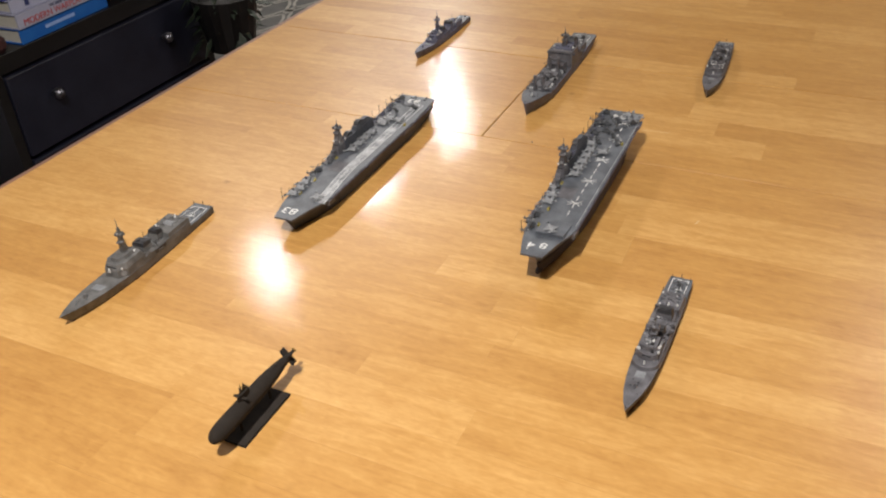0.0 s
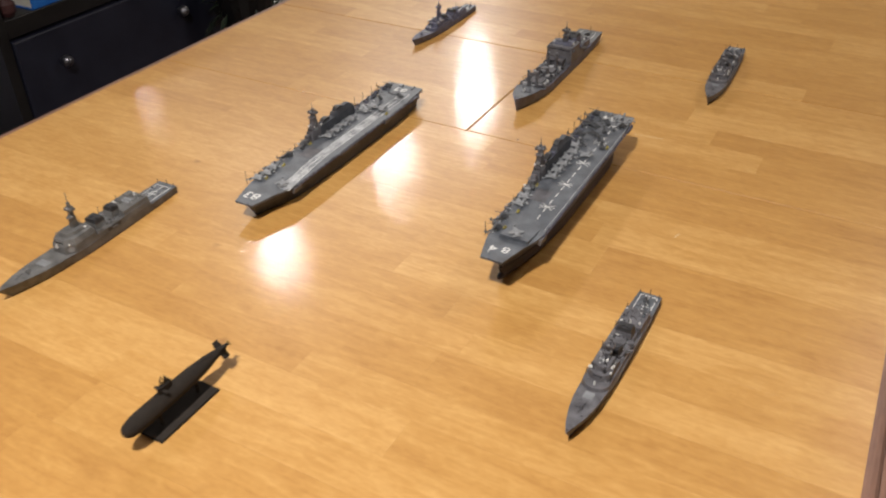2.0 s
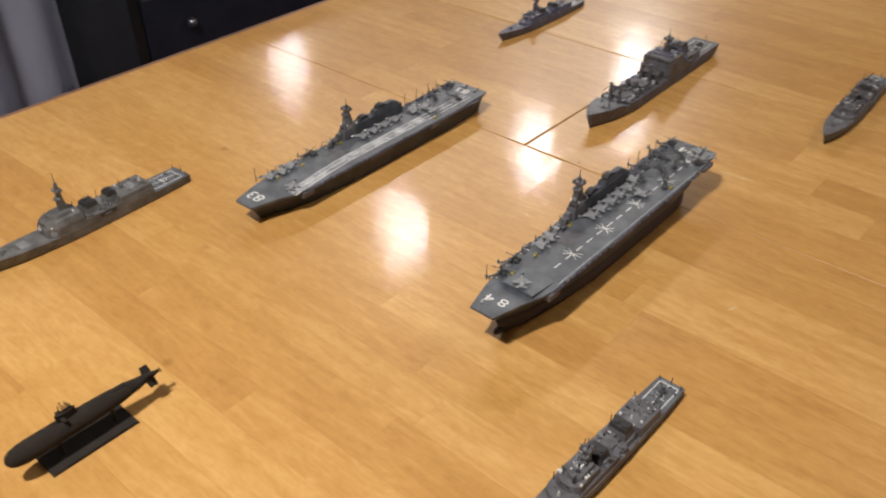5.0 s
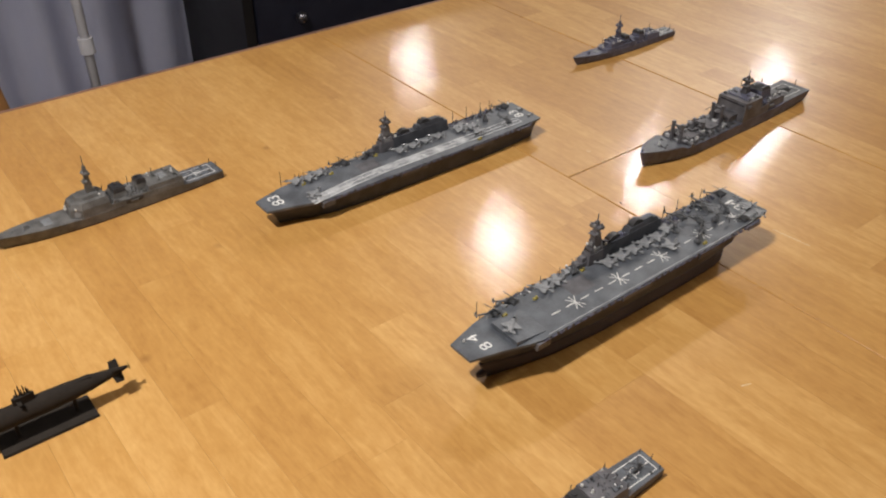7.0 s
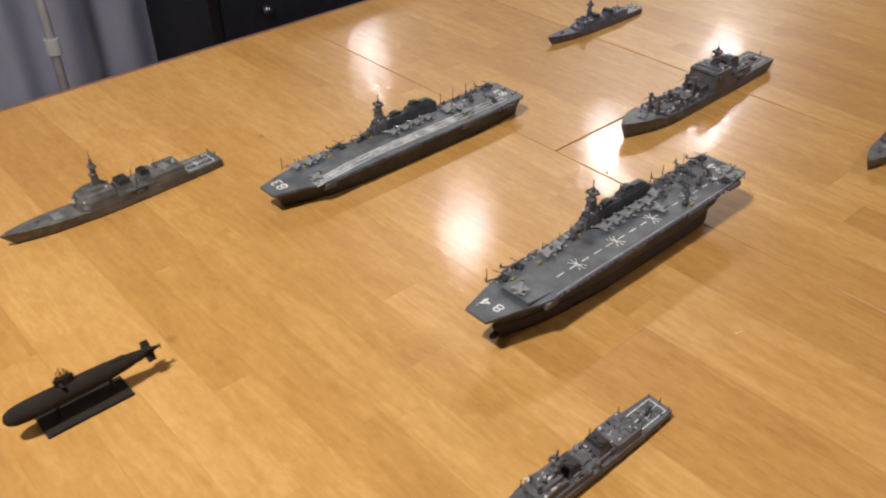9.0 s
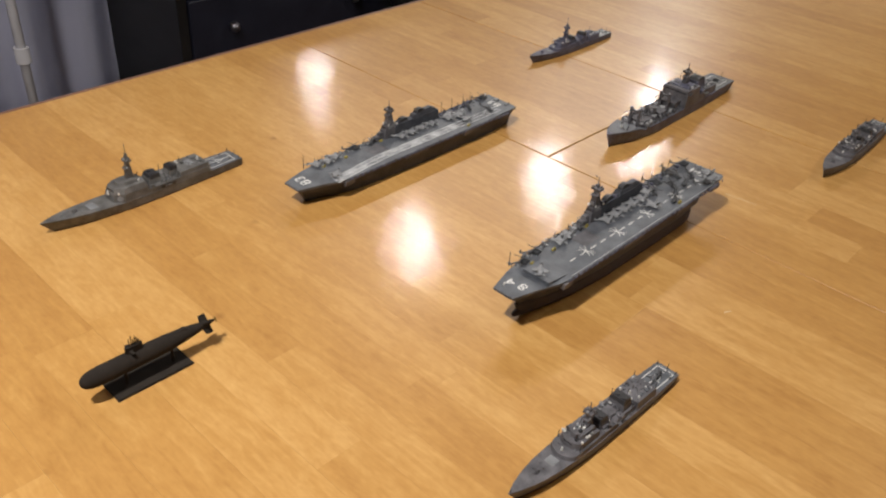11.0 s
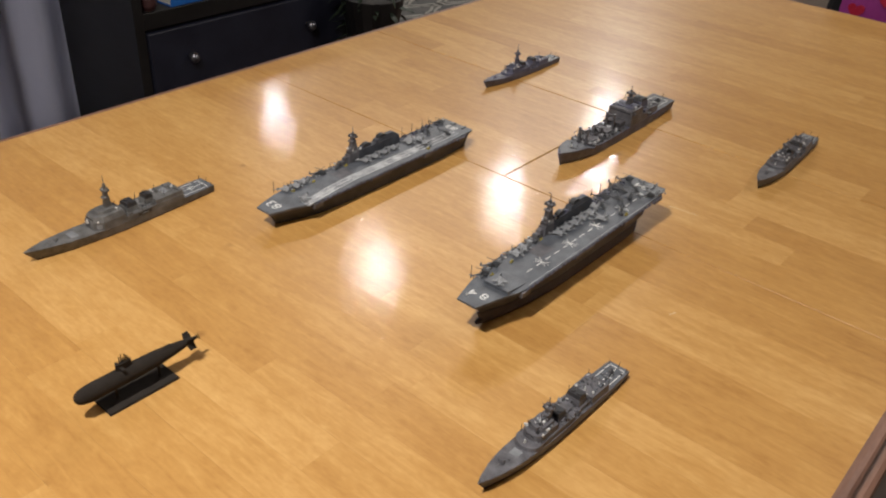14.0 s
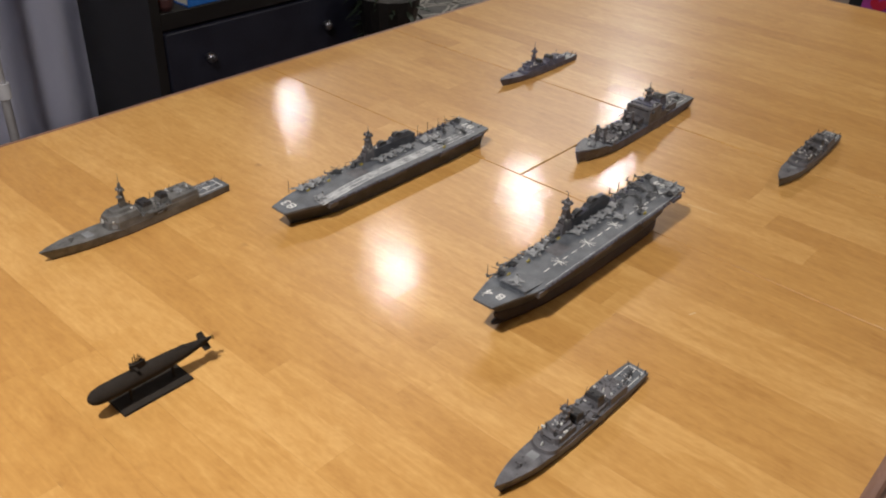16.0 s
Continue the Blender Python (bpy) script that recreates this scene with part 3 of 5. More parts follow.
def small_destroyer(m, label, L, B, zb, zm, za, zmast, mat, seed, step=0.82, black_blocks=True, two_funnels=True, heli=False):
    """Waterline destroyer model: gun, hatches, bridge, mast, two funnels, hangar and landing deck."""
    rnd = random.Random(seed)
    ship = thing("model_destroyer", m, label, "model ship", "model fleet on the table")
    rows = warship_rows(B, zb, zm, za, step)
    y = lambda s: (s - 0.5) * L
    zd = lambda s: lerp_rows(rows, s)[2]
    h = B / 2
    part("hull", made(hull_loft, L, rows, L * 0.05), mat, ship)
    part("foredeck", made(deck_sheet, L, rows, 0.02, 0.36, 0.7, 0.15), mat, ship)
    part("flight_deck", made(deck_sheet, L, rows, step + 0.012, 0.995, 0.6, 0.15), deck_grey, ship)
    rails(ship, L, rows, 0.01, 0.3, 12)
    rails(ship, L, rows, step + 0.02, 0.99, 7)
    gun(ship, 0, y(0.15), zd(0.15), 1.15, mat)
    cells(ship, 0, y(0.235), zd(0.235) + 0.2, 4, 4, 1.9)
    zs = zd(0.34)
    part("boot_line", made(hull_loft, L + 0.4, [(q, max(c, 0.1) + 0.45, max(c, 0.1) + 0.3, 1.1) for q, b_, c, z in rows], L * 0.05, flat=True), rust_brown, ship, "brown line at the waterline")
    part("deckhouse", made(rounded_house, h * 0.95, y(0.262), y(0.56), zm - 1.5, zs + 4.2, h * 0.8, 0.95), mat, ship, bevel=0.0002)
    part("bridge_house", made(rounded_house, h * 0.8, y(0.315), y(0.45), zs + 4.1, zs + 9.6, h * 0.6, 0.92), mat, ship, bevel=0.0002)
    part("bridge_roof", made(rounded_house, h * 0.55, y(0.345), y(0.44), zs + 9.5, zs + 13.0, h * 0.4, 0.88), mat, ship, bevel=0.0002)
    windows_band(ship, -h * 0.3, h * 0.3, y(0.315) + 1.1, zs + 7.6, 1.2, 6)
    dish_mast(ship, 0, y(0.432), zs + 9, zmast, 2.5, mat)
    funnel(ship, 0, y(0.495), zs + 2, zs + 9.0, h * 0.6, L * 0.03, mat, 4.4)
    block(ship, "midship_house", mat, (-h * 0.8, h * 0.8, y(0.55), y(0.69), zm - 0.5, zs + 4.0, 0.6, 0.5), (-h * 0.4, h * 0.4, y(0.545), y(0.6), zs + 3.9, zs + 6.6, 0.3, 0.3))
    if two_funnels:
        funnel(ship, 0, y(0.64), zs + 1, zs + 9.6, h * 0.66, L * 0.03, mat, 3.8)
    block(ship, "hangar", mat, (-h * 0.94, h * 0.94, y(0.685), y(step), za - 0.5, zs + 6.4, 1.2, 0.3, 1.2))
    block(ship, "hangar_door", deck_light, (-h * 0.55, h * 0.55, y(step) - 0.4, y(step) + 0.2, za + 0.2, zs + 4.4))
    for sx, sy in ((0.72, 0.345), (-0.72, 0.345), (0.66, 0.39), (-0.6, 0.70), (0.62, 0.715)):
        radome(ship, sx * h, y(sy), zs + (9.4 if sy < 0.5 else 6.2), 1.15)
    ciws(ship, 0, y(0.29), zs + 4.1, 1.0)
    ciws(ship, 0, y(0.71), zs + 6.2, 1.0)
    for s in (-1, 1):
        boat(ship, s * h * 0.78, y(0.57), zm, 1.1)
        bm = bmesh.new()
        for k in range(2):
            tube(bm, (s * 1.0, y(0.585) + 2.2 * k, zs + 3.6), (s * h * 0.85, y(0.585) + 2.2 * k, zs + 5.4), 0.7, n=8)
        part("missile_canister", bm, ship_light, ship)
        for sy in (0.33, 0.5, 0.66, step - 0.005):
            part("whip_aerial", made(whip, s * h * 0.8, y(sy), zs + 3, rnd.uniform(7, 11), rnd.uniform(-0.6, 1.2)), black_paint, ship)
    for fx, fs, fz, fh, fl in ((0, 0.992, za, 5.5, 1), (-0.7, 0.985, za, 4.2, 0), (0.7, 0.985, za, 4.2, 0), (0, 0.012, zb, 3.4, -0.5)):
        part("flagstaff", made(whip, fx * h, y(fs), fz, fh, fl), black_paint, ship)
    clutter(ship, scatter(rnd, 14, -h * 0.7, h * 0.7, y(0.30), y(0.52), zs + 4.1) + scatter(rnd, 7, -h * 0.7, h * 0.7, y(0.70), y(step - 0.02), zs + 6.3), mat, seed + 1)
    clutter(ship, scatter(rnd, 16, -h * 0.8, h * 0.8, y(0.5), y(0.66), zm), deck_light, seed + 2)
    clutter(ship, scatter(rnd, 10, -h * 0.4, h * 0.4, y(0.07), y(0.2), zd(0.13)), mat, seed + 3, 0.6)
    clutter(ship, scatter(rnd, 7, -h * 0.75, h * 0.75, y(0.33), y(0.46), zs + 9.5) + scatter(rnd, 7, -h * 0.45, h * 0.45, y(0.355), y(0.43), zs + 12.9) + scatter(rnd, 5, -h * 0.8, h * 0.8, y(0.6), y(0.8), zs + 6.2), white_paint, seed + 4, 0.95, "deck_gear")
    clutter(ship, scatter(rnd, 18, -h * 0.8, h * 0.8, y(0.40), y(0.68), zs + 1.5), black_paint, seed + 5, 1.2, "dark_gear")
    clutter(ship, scatter(rnd, 18, -h * 0.85, h * 0.85, y(0.45), y(0.68), zs + 3.9), mat, seed + 6, 1.6, "locker")
    clutter(ship, scatter(rnd, 9, -h * 0.7, h * 0.7, y(0.70), y(step - 0.02), zs + 6.2), deck_grey, seed + 7, 1.2, "roof_gear")
    clutter(ship, scatter(rnd, 9, -h * 0.8, h * 0.8, y(0.31), y(0.5), zs + 4.1), ship_light, seed + 8, 0.9, "vent")
    busy(ship, h * 0.85, y(0.45), y(0.55), zs + 4.1, 16, seed + 20, mat)
    busy(ship, h * 0.65, y(0.345), y(0.45), zs + 9.5, 12, seed + 30, mat)
    busy(ship, h * 0.36, y(0.35), y(0.42), zs + 12.9, 7, seed + 40, mat)
    busy(ship, h * 0.7, y(0.55), y(0.62), zs + 4.0, 10, seed + 50, mat)
    busy(ship, h * 0.75, y(0.69), y(step - 0.01), zs + 6.3, 7, seed + 60, mat, 0.8)
    busy(ship, h * 0.95, y(0.56), y(0.67), zm, 16, seed + 70, mat)
    busy(ship, h * 0.7, y(step + 0.03), y(0.98), za + 0.1, 5, seed + 80, mat, 0.7)
    heli_spot(ship, 0, y((step + 1) / 2), za + 0.2, h * 0.6, (1 - step) * L * 0.38)
    if heli:
        fitted("helicopter", ship, 0.5, y((step + 1) / 2) + 1, za + 0.3, 190)
    return ship


def aegis_destroyer(m, label, L, B, zb, zm, za, zmast, mat):
    rnd = random.Random(5)
    ship = thing("model_destroyer", m, label, "model ship", "model fleet on the table")
    rows = warship_rows(B, zb, zm, za, 0.8)
    y = lambda s: (s - 0.5) * L
    zd = lambda s: lerp_rows(rows, s)[2]
    h = B / 2
    part("hull", made(hull_loft, L, rows, L * 0.055), mat, ship)
    part("foredeck", made(deck_sheet, L, rows, 0.015, 0.33, 0.5, 0.12), mat, ship)
    part("flight_deck", made(deck_sheet, L, rows, 0.812, 0.996, 0.6, 0.15), deck_grey, ship)
    part("boot_line", made(hull_loft, L + 0.4, [(q, max(c, 0.1) + 0.45, max(c, 0.1) + 0.3, 1.2) for q, b_, c, z in rows], L * 0.055, flat=True), rust_brown, ship, "brown line at the waterline")
    rails(ship, L, rows, 0.82, 0.99, 8)
    gun(ship, 0, y(0.155), zd(0.155), 1.3, mat)
    cells(ship, 0, y(0.235), zd(0.235) + 0.15, 6, 4, 2.0)
    zs = zm
    # faceted bridge block with its flat radar faces
    oct0 = [(-h * 0.985, y(0.365)), (-h * 0.55, y(0.322)), (h * 0.55, y(0.322)), (h * 0.985, y(0.365)), (h * 0.985, y(0.485)), (h * 0.6, y(0.497)), (-h * 0.6, y(0.497)), (-h * 0.985, y(0.485))]
    bm = bmesh.new()
    n = len(oct0)
    cx, cy = 0, y(0.405)
    tiers = [(zs - 1, 1.0), (zs + 9.2, 0.96), (zs + 15.4, 0.82), (zs + 15.6, 0.58), (zs + 19.0, 0.5)]
    rings = [[bm.verts.new((cx + (px - cx) * k, cy + (py - cy) * k, z)) for px, py in oct0] for z, k in tiers]
    for a, b in zip(rings, rings[1:]):
        for i in range(n):
            bm.faces.new((a[i], a[(i + 1) % n], b[(i + 1) % n], b[i]))
    bm.faces.new(rings[0][::-1]), bm.faces.new(rings[-1])
    part("bridge_house", bm, mat, ship, bevel=0.0002)
    windows_band(ship, -h * 0.42, h * 0.42, y(0.405) + (y(0.322) - y(0.405)) * 0.9, zs + 11.8, 1.3, 9)
    for s in (-1, 1):
        bm = bmesh.new()
        c = Vector((s * h * 0.77, y(0.348), zs + 5.2))
        bmesh.ops.create_cone(bm, cap_ends=True, segments=8, radius1=3.3, radius2=3.3, depth=0.5, matrix=Matrix.Translation(c) @ (Vector((s * 0.84, -0.53, 0.12))).to_track_quat("Z", "Y").to_matrix().to_4x4())
        part("radar_panel", bm, ship_light, ship, "pale octagonal radar panel")
    dish_mast(ship, 0, y(0.43), zs + 15.8, zmast, 2.6, mat)
    block(ship, "midship_house", mat, (-h * 0.985, h * 0.985, y(0.48), y(0.80), zs - 0.5, zs + 5.6, 0.25, 0.6), (-h * 0.5, h * 0.5, y(0.57), y(0.63), zs + 4, zs + 6.5, 0.6, 0.6))
    funnel(ship, 0, y(0.535), zs + 4, zs + 11.5, h * 0.6, L * 0.034, mat, 4.2)
    funnel(ship, 0, y(0.635), zs + 4, zs + 12.5, h * 0.5, L * 0.026, mat, 4.0)
    block(ship, "hangar", mat, (-h * 0.985, h * 0.985, y(0.645), y(0.81), zs - 0.4, zs + 10.4, 1.5, 0.5, 2.0))
    block(ship, "hangar_door", deck_light, (-h * 0.6, -h * 0.08, y(0.81) - 0.3, y(0.81) + 0.2, za + 0.3, zs + 7.6), (h * 0.08, h * 0.6, y(0.81) - 0.3, y(0.81) + 0.2, za + 0.3, zs + 7.6))
    cells(ship, 0, y(0.735), zs + 10.4, 6, 4, 1.9)
    ciws(ship, 0, y(0.318), zs + 8.0, 1.2)
    ciws(ship, 0, y(0.785), zs + 10.3, 1.1)
    for sx, sy, z in ((0.85, 0.42, 8.6), (-0.85, 0.42, 8.6), (0.72, 0.345, 9.0), (-0.6, 0.69, 10.3), (0.5, 0.455, 15.4)):
        radome(ship, sx * h, y(sy), zs + z, 1.1)
    for s in (-1, 1):
        boat(ship, s * h * 0.985, y(0.58), zs + 1.4, 1.15)
        # black block stands in for the shade inside the boat recess
        block(ship, "boat_recess_shade", black_paint, (s * h * 0.985 - 0.5, s * h * 0.985 + 0.35, y(0.545), y(0.62), zs + 0.6, zs + 4.6))
        for sy in (0.49, 0.60, 0.71):
            part("whip_aerial", made(whip, s * h * 0.7, y(sy), zs + 4, rnd.uniform(9, 13), rnd.uniform(-0.6, 1.2)), black_paint, ship)
        bm = bmesh.new()
        for k in range(2):
            tube(bm, (s * 1.0, y(0.595) + 2.4 * k, zs + 5), (s * h * 0.8, y(0.595) + 2.4 * k, zs + 7), 0.8, n=8)
        part("missile_canister", bm, ship_light, ship)
    for fx, fs, fh in ((0, 0.994, 6), (-0.75, 0.985, 5), (0.75, 0.985, 5)):
        part("flagstaff", made(whip, fx * h, y(fs), za, fh), black_paint, ship)
    clutter(ship, scatter(rnd, 30, -h * 0.8, h * 0.8, y(0.5), y(0.8), zs + 4.1) + scatter(rnd, 12, -h * 0.5, h * 0.5, y(0.69), y(0.79), zs + 10.3) + scatter(rnd, 10, -h * 0.4, h * 0.4, y(0.37), y(0.44), zs + 15.6), mat, 6)
    clutter(ship, scatter(rnd, 12, -h * 0.3, h * 0.3, y(0.05), y(0.2), zd(0.12)), deck_grey, 7, 0.6)
    clutter(ship, scatter(rnd, 10, -h * 0.9, h * 0.9, y(0.49), y(0.66), zs + 4.2) + scatter(rnd, 6, -h * 0.6, h * 0.6, y(0.36), y(0.46), zs + 14), white_paint, 8, 0.8, "deck_gear")
    clutter(ship, scatter(rnd, 26, -h * 0.85, h * 0.85, y(0.5), y(0.66), zs + 5.0), black_paint, 9, 1.3, "dark_gear")
    clutter(ship, scatter(rnd, 18, -h * 0.8, h * 0.8, y(0.505), y(0.64), zs + 5.5), mat, 10, 1.3, "locker")
    clutter(ship, scatter(rnd, 10, -h * 0.4, h * 0.4, y(0.37), y(0.45), zs + 15.4), mat, 12, 1.3, "roof_gear")
    busy(ship, h * 0.85, y(0.49), y(0.67), zs + 5.1, 30, 520, mat)
    busy(ship, h * 0.7, y(0.69), y(0.8), zs + 10.3, 8, 530, mat, 0.7)
    busy(ship, h * 0.4, y(0.37), y(0.45), zs + 15.6, 6, 540, mat)
    busy(ship, h * 0.7, y(0.83), y(0.985), za + 0.1, 6, 550, mat, 0.7)
    heli_spot(ship, 0, y(0.9), za + 0.2, h * 0.62, L * 0.068)
    return ship


def carrier(m, label, number, L, z_deck, mast_z, full_hull, deck_mat, worn):
    """Flat-topped carrier model with its island to starboard, deck aircraft and markings."""
    rnd = random.Random(11 if worn else 23)
    ship = thing("model_carrier", m, label, "model ship", "model fleet on the table")
    y = lambda s: (s - 0.5) * L
    zd, h = z_deck, 27.0
    foot = 22.0
    rows = [(0, 9, 1.6, zd - 3), (0.04, 13, 4.0, zd - 3), (0.10, 17.5, 11.5, zd - 3), (0.2, 22, 18.0, zd - 3), (0.35, 25, 21, zd - 3), (0.55, 25.5, foot, zd - 3), (0.8, 25.5, foot, zd - 3), (0.93, 25, 19, zd - 3), (1, 23, 16, zd - 3)]
    if full_hull:
        low = zd - 22
        keel = [(0, 1.6, 0.5, low), (0.03, 4.5, 1.4, low), (0.10, 10, 5, low), (0.22, 16, 11, low), (0.4, 20.5, 17, low), (0.8, 21, 18, low), (0.93, 20.5, 17, low), (0.975, 18, 14, low), (1, 12, 9, low)]
        bm = bmesh.new()
        hull_loft(bm, L * 0.825, keel, 9.0, (0, 0.12, 0.4, 0.85, 1.0), (0.2, 0.7, 1.0, 1.0, 0.6))
        bmesh.ops.translate(bm, verts=bm.verts, vec=(0, y(0.055) + 0.4125 * L, 0))
        ball(bm, 0, y(0.068), 6.5, 3.4, 1.0, 10, 8, 2.2)
        part("lower_hull", bm, keel_dark, ship, "very dark brown lower hull with a bulbous bow")
        bm = bmesh.new()
        hull_loft(bm, L * 0.95, [(q, a, max(a - 6, 1.0), 5.2) for q, a, b, z in rows], 8.0, (0, 0.4, 0.8, 1), (0.0, 0.4, 0.8, 1))
        bmesh.ops.translate(bm, verts=bm.verts, vec=(0, -2, zd - 7.2))
        part("hull", bm, hull_grey, ship)
        side = [(0, 6.5, 1.2), (0.03, 9.5, 3.0), (0.1, 15, 9), (0.22, 19.5, 15.5), (0.4, 22.5, 20), (0.85, 23, 21), (1, 21, 17)]
        bm = bmesh.new()
        hull_loft(bm, L * 0.86, [(q, a, b, 17.5) for q, a, b in side], 12.0, (0, 0.35, 0.75, 1.0), (0.0, 0.25, 0.75, 1.0))
        bmesh.ops.translate(bm, verts=bm.verts, vec=(0, y(0.03) + 0.43 * L, low - 0.6))
        part("hull_side", bm, hull_grey, ship, "slate-grey flared hull side")
    else:
        bm = bmesh.new()
        hull_loft(bm, L * 0.96, rows, 10.0, (0, 0.5, 0.85, 1), (0.0, 0.35, 0.8, 1))
        part("hull", bm, hull_grey, ship)
        part("boot_line", made(hull_loft, L * 0.96 + 0.6, [(q, c + 0.5, c + 0.3, 1.6) for q, b_, c, z in rows], 10.0, flat=True), black_paint, ship, "black line at the waterline")
    # flight deck outline: narrow bow, port step, straight sides, squared stern
    outline = [(-12, y(0)), (11, y(0)), (17.5, y(0.075)), (24.5, y(0.135)), (h, y(0.17)), (h, y(0.62)), (h, y(0.80)), (23.5, y(0.985)), (22, y(1)), (-27, y(1)), (-29, y(0.985)), (-29, y(0.78)), (-27, y(0.66)),
               (-27, y(0.42)), (-25, y(0.30)), (-25, y(0.16)), (-20, y(0.08))]
    part("flight_deck", made(prism, outline, zd - 2.2, zd), deck_mat, ship, "worn dark grey flight deck")
    part("deck_edge", made(prism, [(px * 0.985, py * 0.992) for px, py in outline], zd - 4.2, zd - 2.25, 0.02), ship_grey_b, ship)
    # sponsons and catwalk bulges under the edge
    for sx, s0, s1, zz in ((1, 0.15, 0.19, 8), (1, 0.42, 0.52, 6), (1, 0.70, 0.78, 7), (-1, 0.2, 0.27, 7), (-1, 0.45, 0.58, 6), (-1, 0.72, 0.8, 7), (1, 0.9, 0.95, 6)):
        block(ship, "sponson", ship_grey, (min(sx * 21, sx * 27.8), max(sx * 21, sx * 27.8), y(s0), y(s1), zd - zz, zd - 1.9, -0.6, 0.4))
    for sx in (-1, 1):
        bm = bmesh.new()
        for i in range(34):
            s = 0.17 + 0.78 * i / 34
            xx = sx * (27.6 if sx > 0 else 27.6 + (1.6 if s > 0.75 else 0))
            bx(bm, xx - 0.7, xx + 0.7, y(s), y(s + 0.014), zd - 2.6, zd - 1.0 + rnd.uniform(-0.4, 0.4))
        part("catwalk", bm, ship_grey_b, ship)
    # island
    ix0, ix1 = -27.5, -17.5
    i0, i1 = (0.435, 0.70)
    block(ship, "island", island_grey, (ix0, ix1, y(0.485), y(i1), zd - 0.1, zd + 13.0, 0.5, 1.2, 0.4), (ix0 + 0.8, ix1 - 0.8, y(0.575), y(i1 - 0.012), zd + 12.8, zd + 17.2, 0.7, 3.4, 1.6), (ix0 + 1.6, ix1 - 1.6, y(0.625), y(i1 - 0.03), zd + 17.0, zd + 19.2, 0.7, 1.6, 1.0))
    block(ship, "bridge_house", ship_grey, (ix0, ix1, y(i0), y(0.486), zd - 0.1, zd + 11.0, 0.5, 0.2, 0.8), (ix0 + 0.8, ix1 - 0.8, y(i0 + 0.006), y(0.484), zd + 10.8, zd + 15.6, 0.5, 0.3, 0.7), (ix0 + 1.5, ix1 - 1.5, y(i0 + 0.014), y(0.478), zd + 15.4, zd + 18.4, 0.5, 0.4, 0.5))
    block(ship, "forward_step", ship_grey, (ix0 + 0.6, ix1 - 1.6, y(i0 - 0.035), y(i0 + 0.002), zd - 0.1, zd + 5.0, 0.5, 0.2, 1.0), (ix0 + 1.4, ix1 - 2.6, y(i0 - 0.016), y(i0 + 0.002), zd + 4.9, zd + 8.6, 0.4, 0.2, 0.8))
    windows_band(ship, ix0 + 1.4, ix1 - 1.4, y(i0 + 0.006) + 0.4, zd + 13.0, 1.2, 7)
    dish_mast(ship, -22.5, y(i0 + 0.03), zd + 18.0, mast_z, 3.0, ship_grey)
    for fy, fz, fr in ((0.53, 13.0, 4.4), (0.61, 17.0, 4.6)):
        fn = part("funnel", made(bx, -26.0, -19.0, y(fy) - 7.0, y(fy) + 7.0, zd + fz - 1.0, zd + fz + 0.8, 0.3, 0.3), island_grey, ship)
        bm = bmesh.new()
        arch = [(math.cos(math.pi * k / 12) * 7.4, math.sin(math.pi * k / 12) * fr) for k in range(13)]
        sides = [[bm.verts.new((xx, y(fy) + ay, zd + fz + 0.6 + az)) for ay, az in arch] for xx in (-25.6, -19.4)]
        bm.faces.new(sides[0]), bm.faces.new(sides[1][::-1])
        for k in range(13):
            bm.faces.new((sides[0][k], sides[0][(k + 1) % 13], sides[1][(k + 1) % 13], sides[1][k]))
        part("funnel_hood", bm, black_paint, fn, "rounded soot-black funnel hood", bevel=0.0004)
    for rx, ry, rz, rr in ((-26, 0.45, 15.5, 1.2), (-19.2, 0.495, 12.9, 1.1), (-26, 0.495, 12.9, 1.2), (-27.5, 0.39, 0.2, 1.3), (-18.9, 0.455, 15.4, 0.9)):
        radome(ship, rx, y(ry), zd + rz, rr)
    block(ship, "radar_panel", ship_light, (ix1 - 1.35, ix1 - 0.75, y(0.452), y(0.474), zd + 11.4, zd + 14.8), label="pale flat radar panel")
    ciws(ship, -8, y(0.028), zd, 0.8) if full_hull else None
    ciws(ship, -25, y(0.975), zd - 0.5, 1.2)
    for wx, ws, wh in ((-24, 0.10, 16), (-27, 0.60, 22), (-27.4, 0.615, 21), (-27.5, 0.74, 15), (-28.5, 0.80, 14), (-28.5, 0.86, 13), (-28.7, 0.90, 12), (-26, 0.30, 7), (-25.5, 0.36, 7), (-27, 0.70, 12), (-18.8, 0.57, 15)):
        part("whip_aerial", made(whip, wx, y(ws), zd, wh), black_paint, ship)
    for i in range(16):
        part("edge_stanchion", made(whip, rnd.choice((-1, 1)) * 27.6, y(rnd.uniform(0.15, 0.98)), zd - 1.5, rnd.uniform(2.5, 4.5)), ship_grey, ship)
    # markings
    if full_hull:
        for digit, dx, dy in ((number[0], 5.5, 0.058), (number[1], -7.0, 0.052)):
            lettering("deck_number", digit, dx, y(dy), zd + 0.08, 13.5, 180, white_paint, ship, 1.25)
    else:
        lettering("deck_number", number, -2.5, y(0.05), zd + 0.08, 17, 180, white_paint, ship, 1.2)
    lettering("deck_number", number, -2.0, y(0.955), zd + 0.08, 16, 180, white_paint, ship, 1.2)
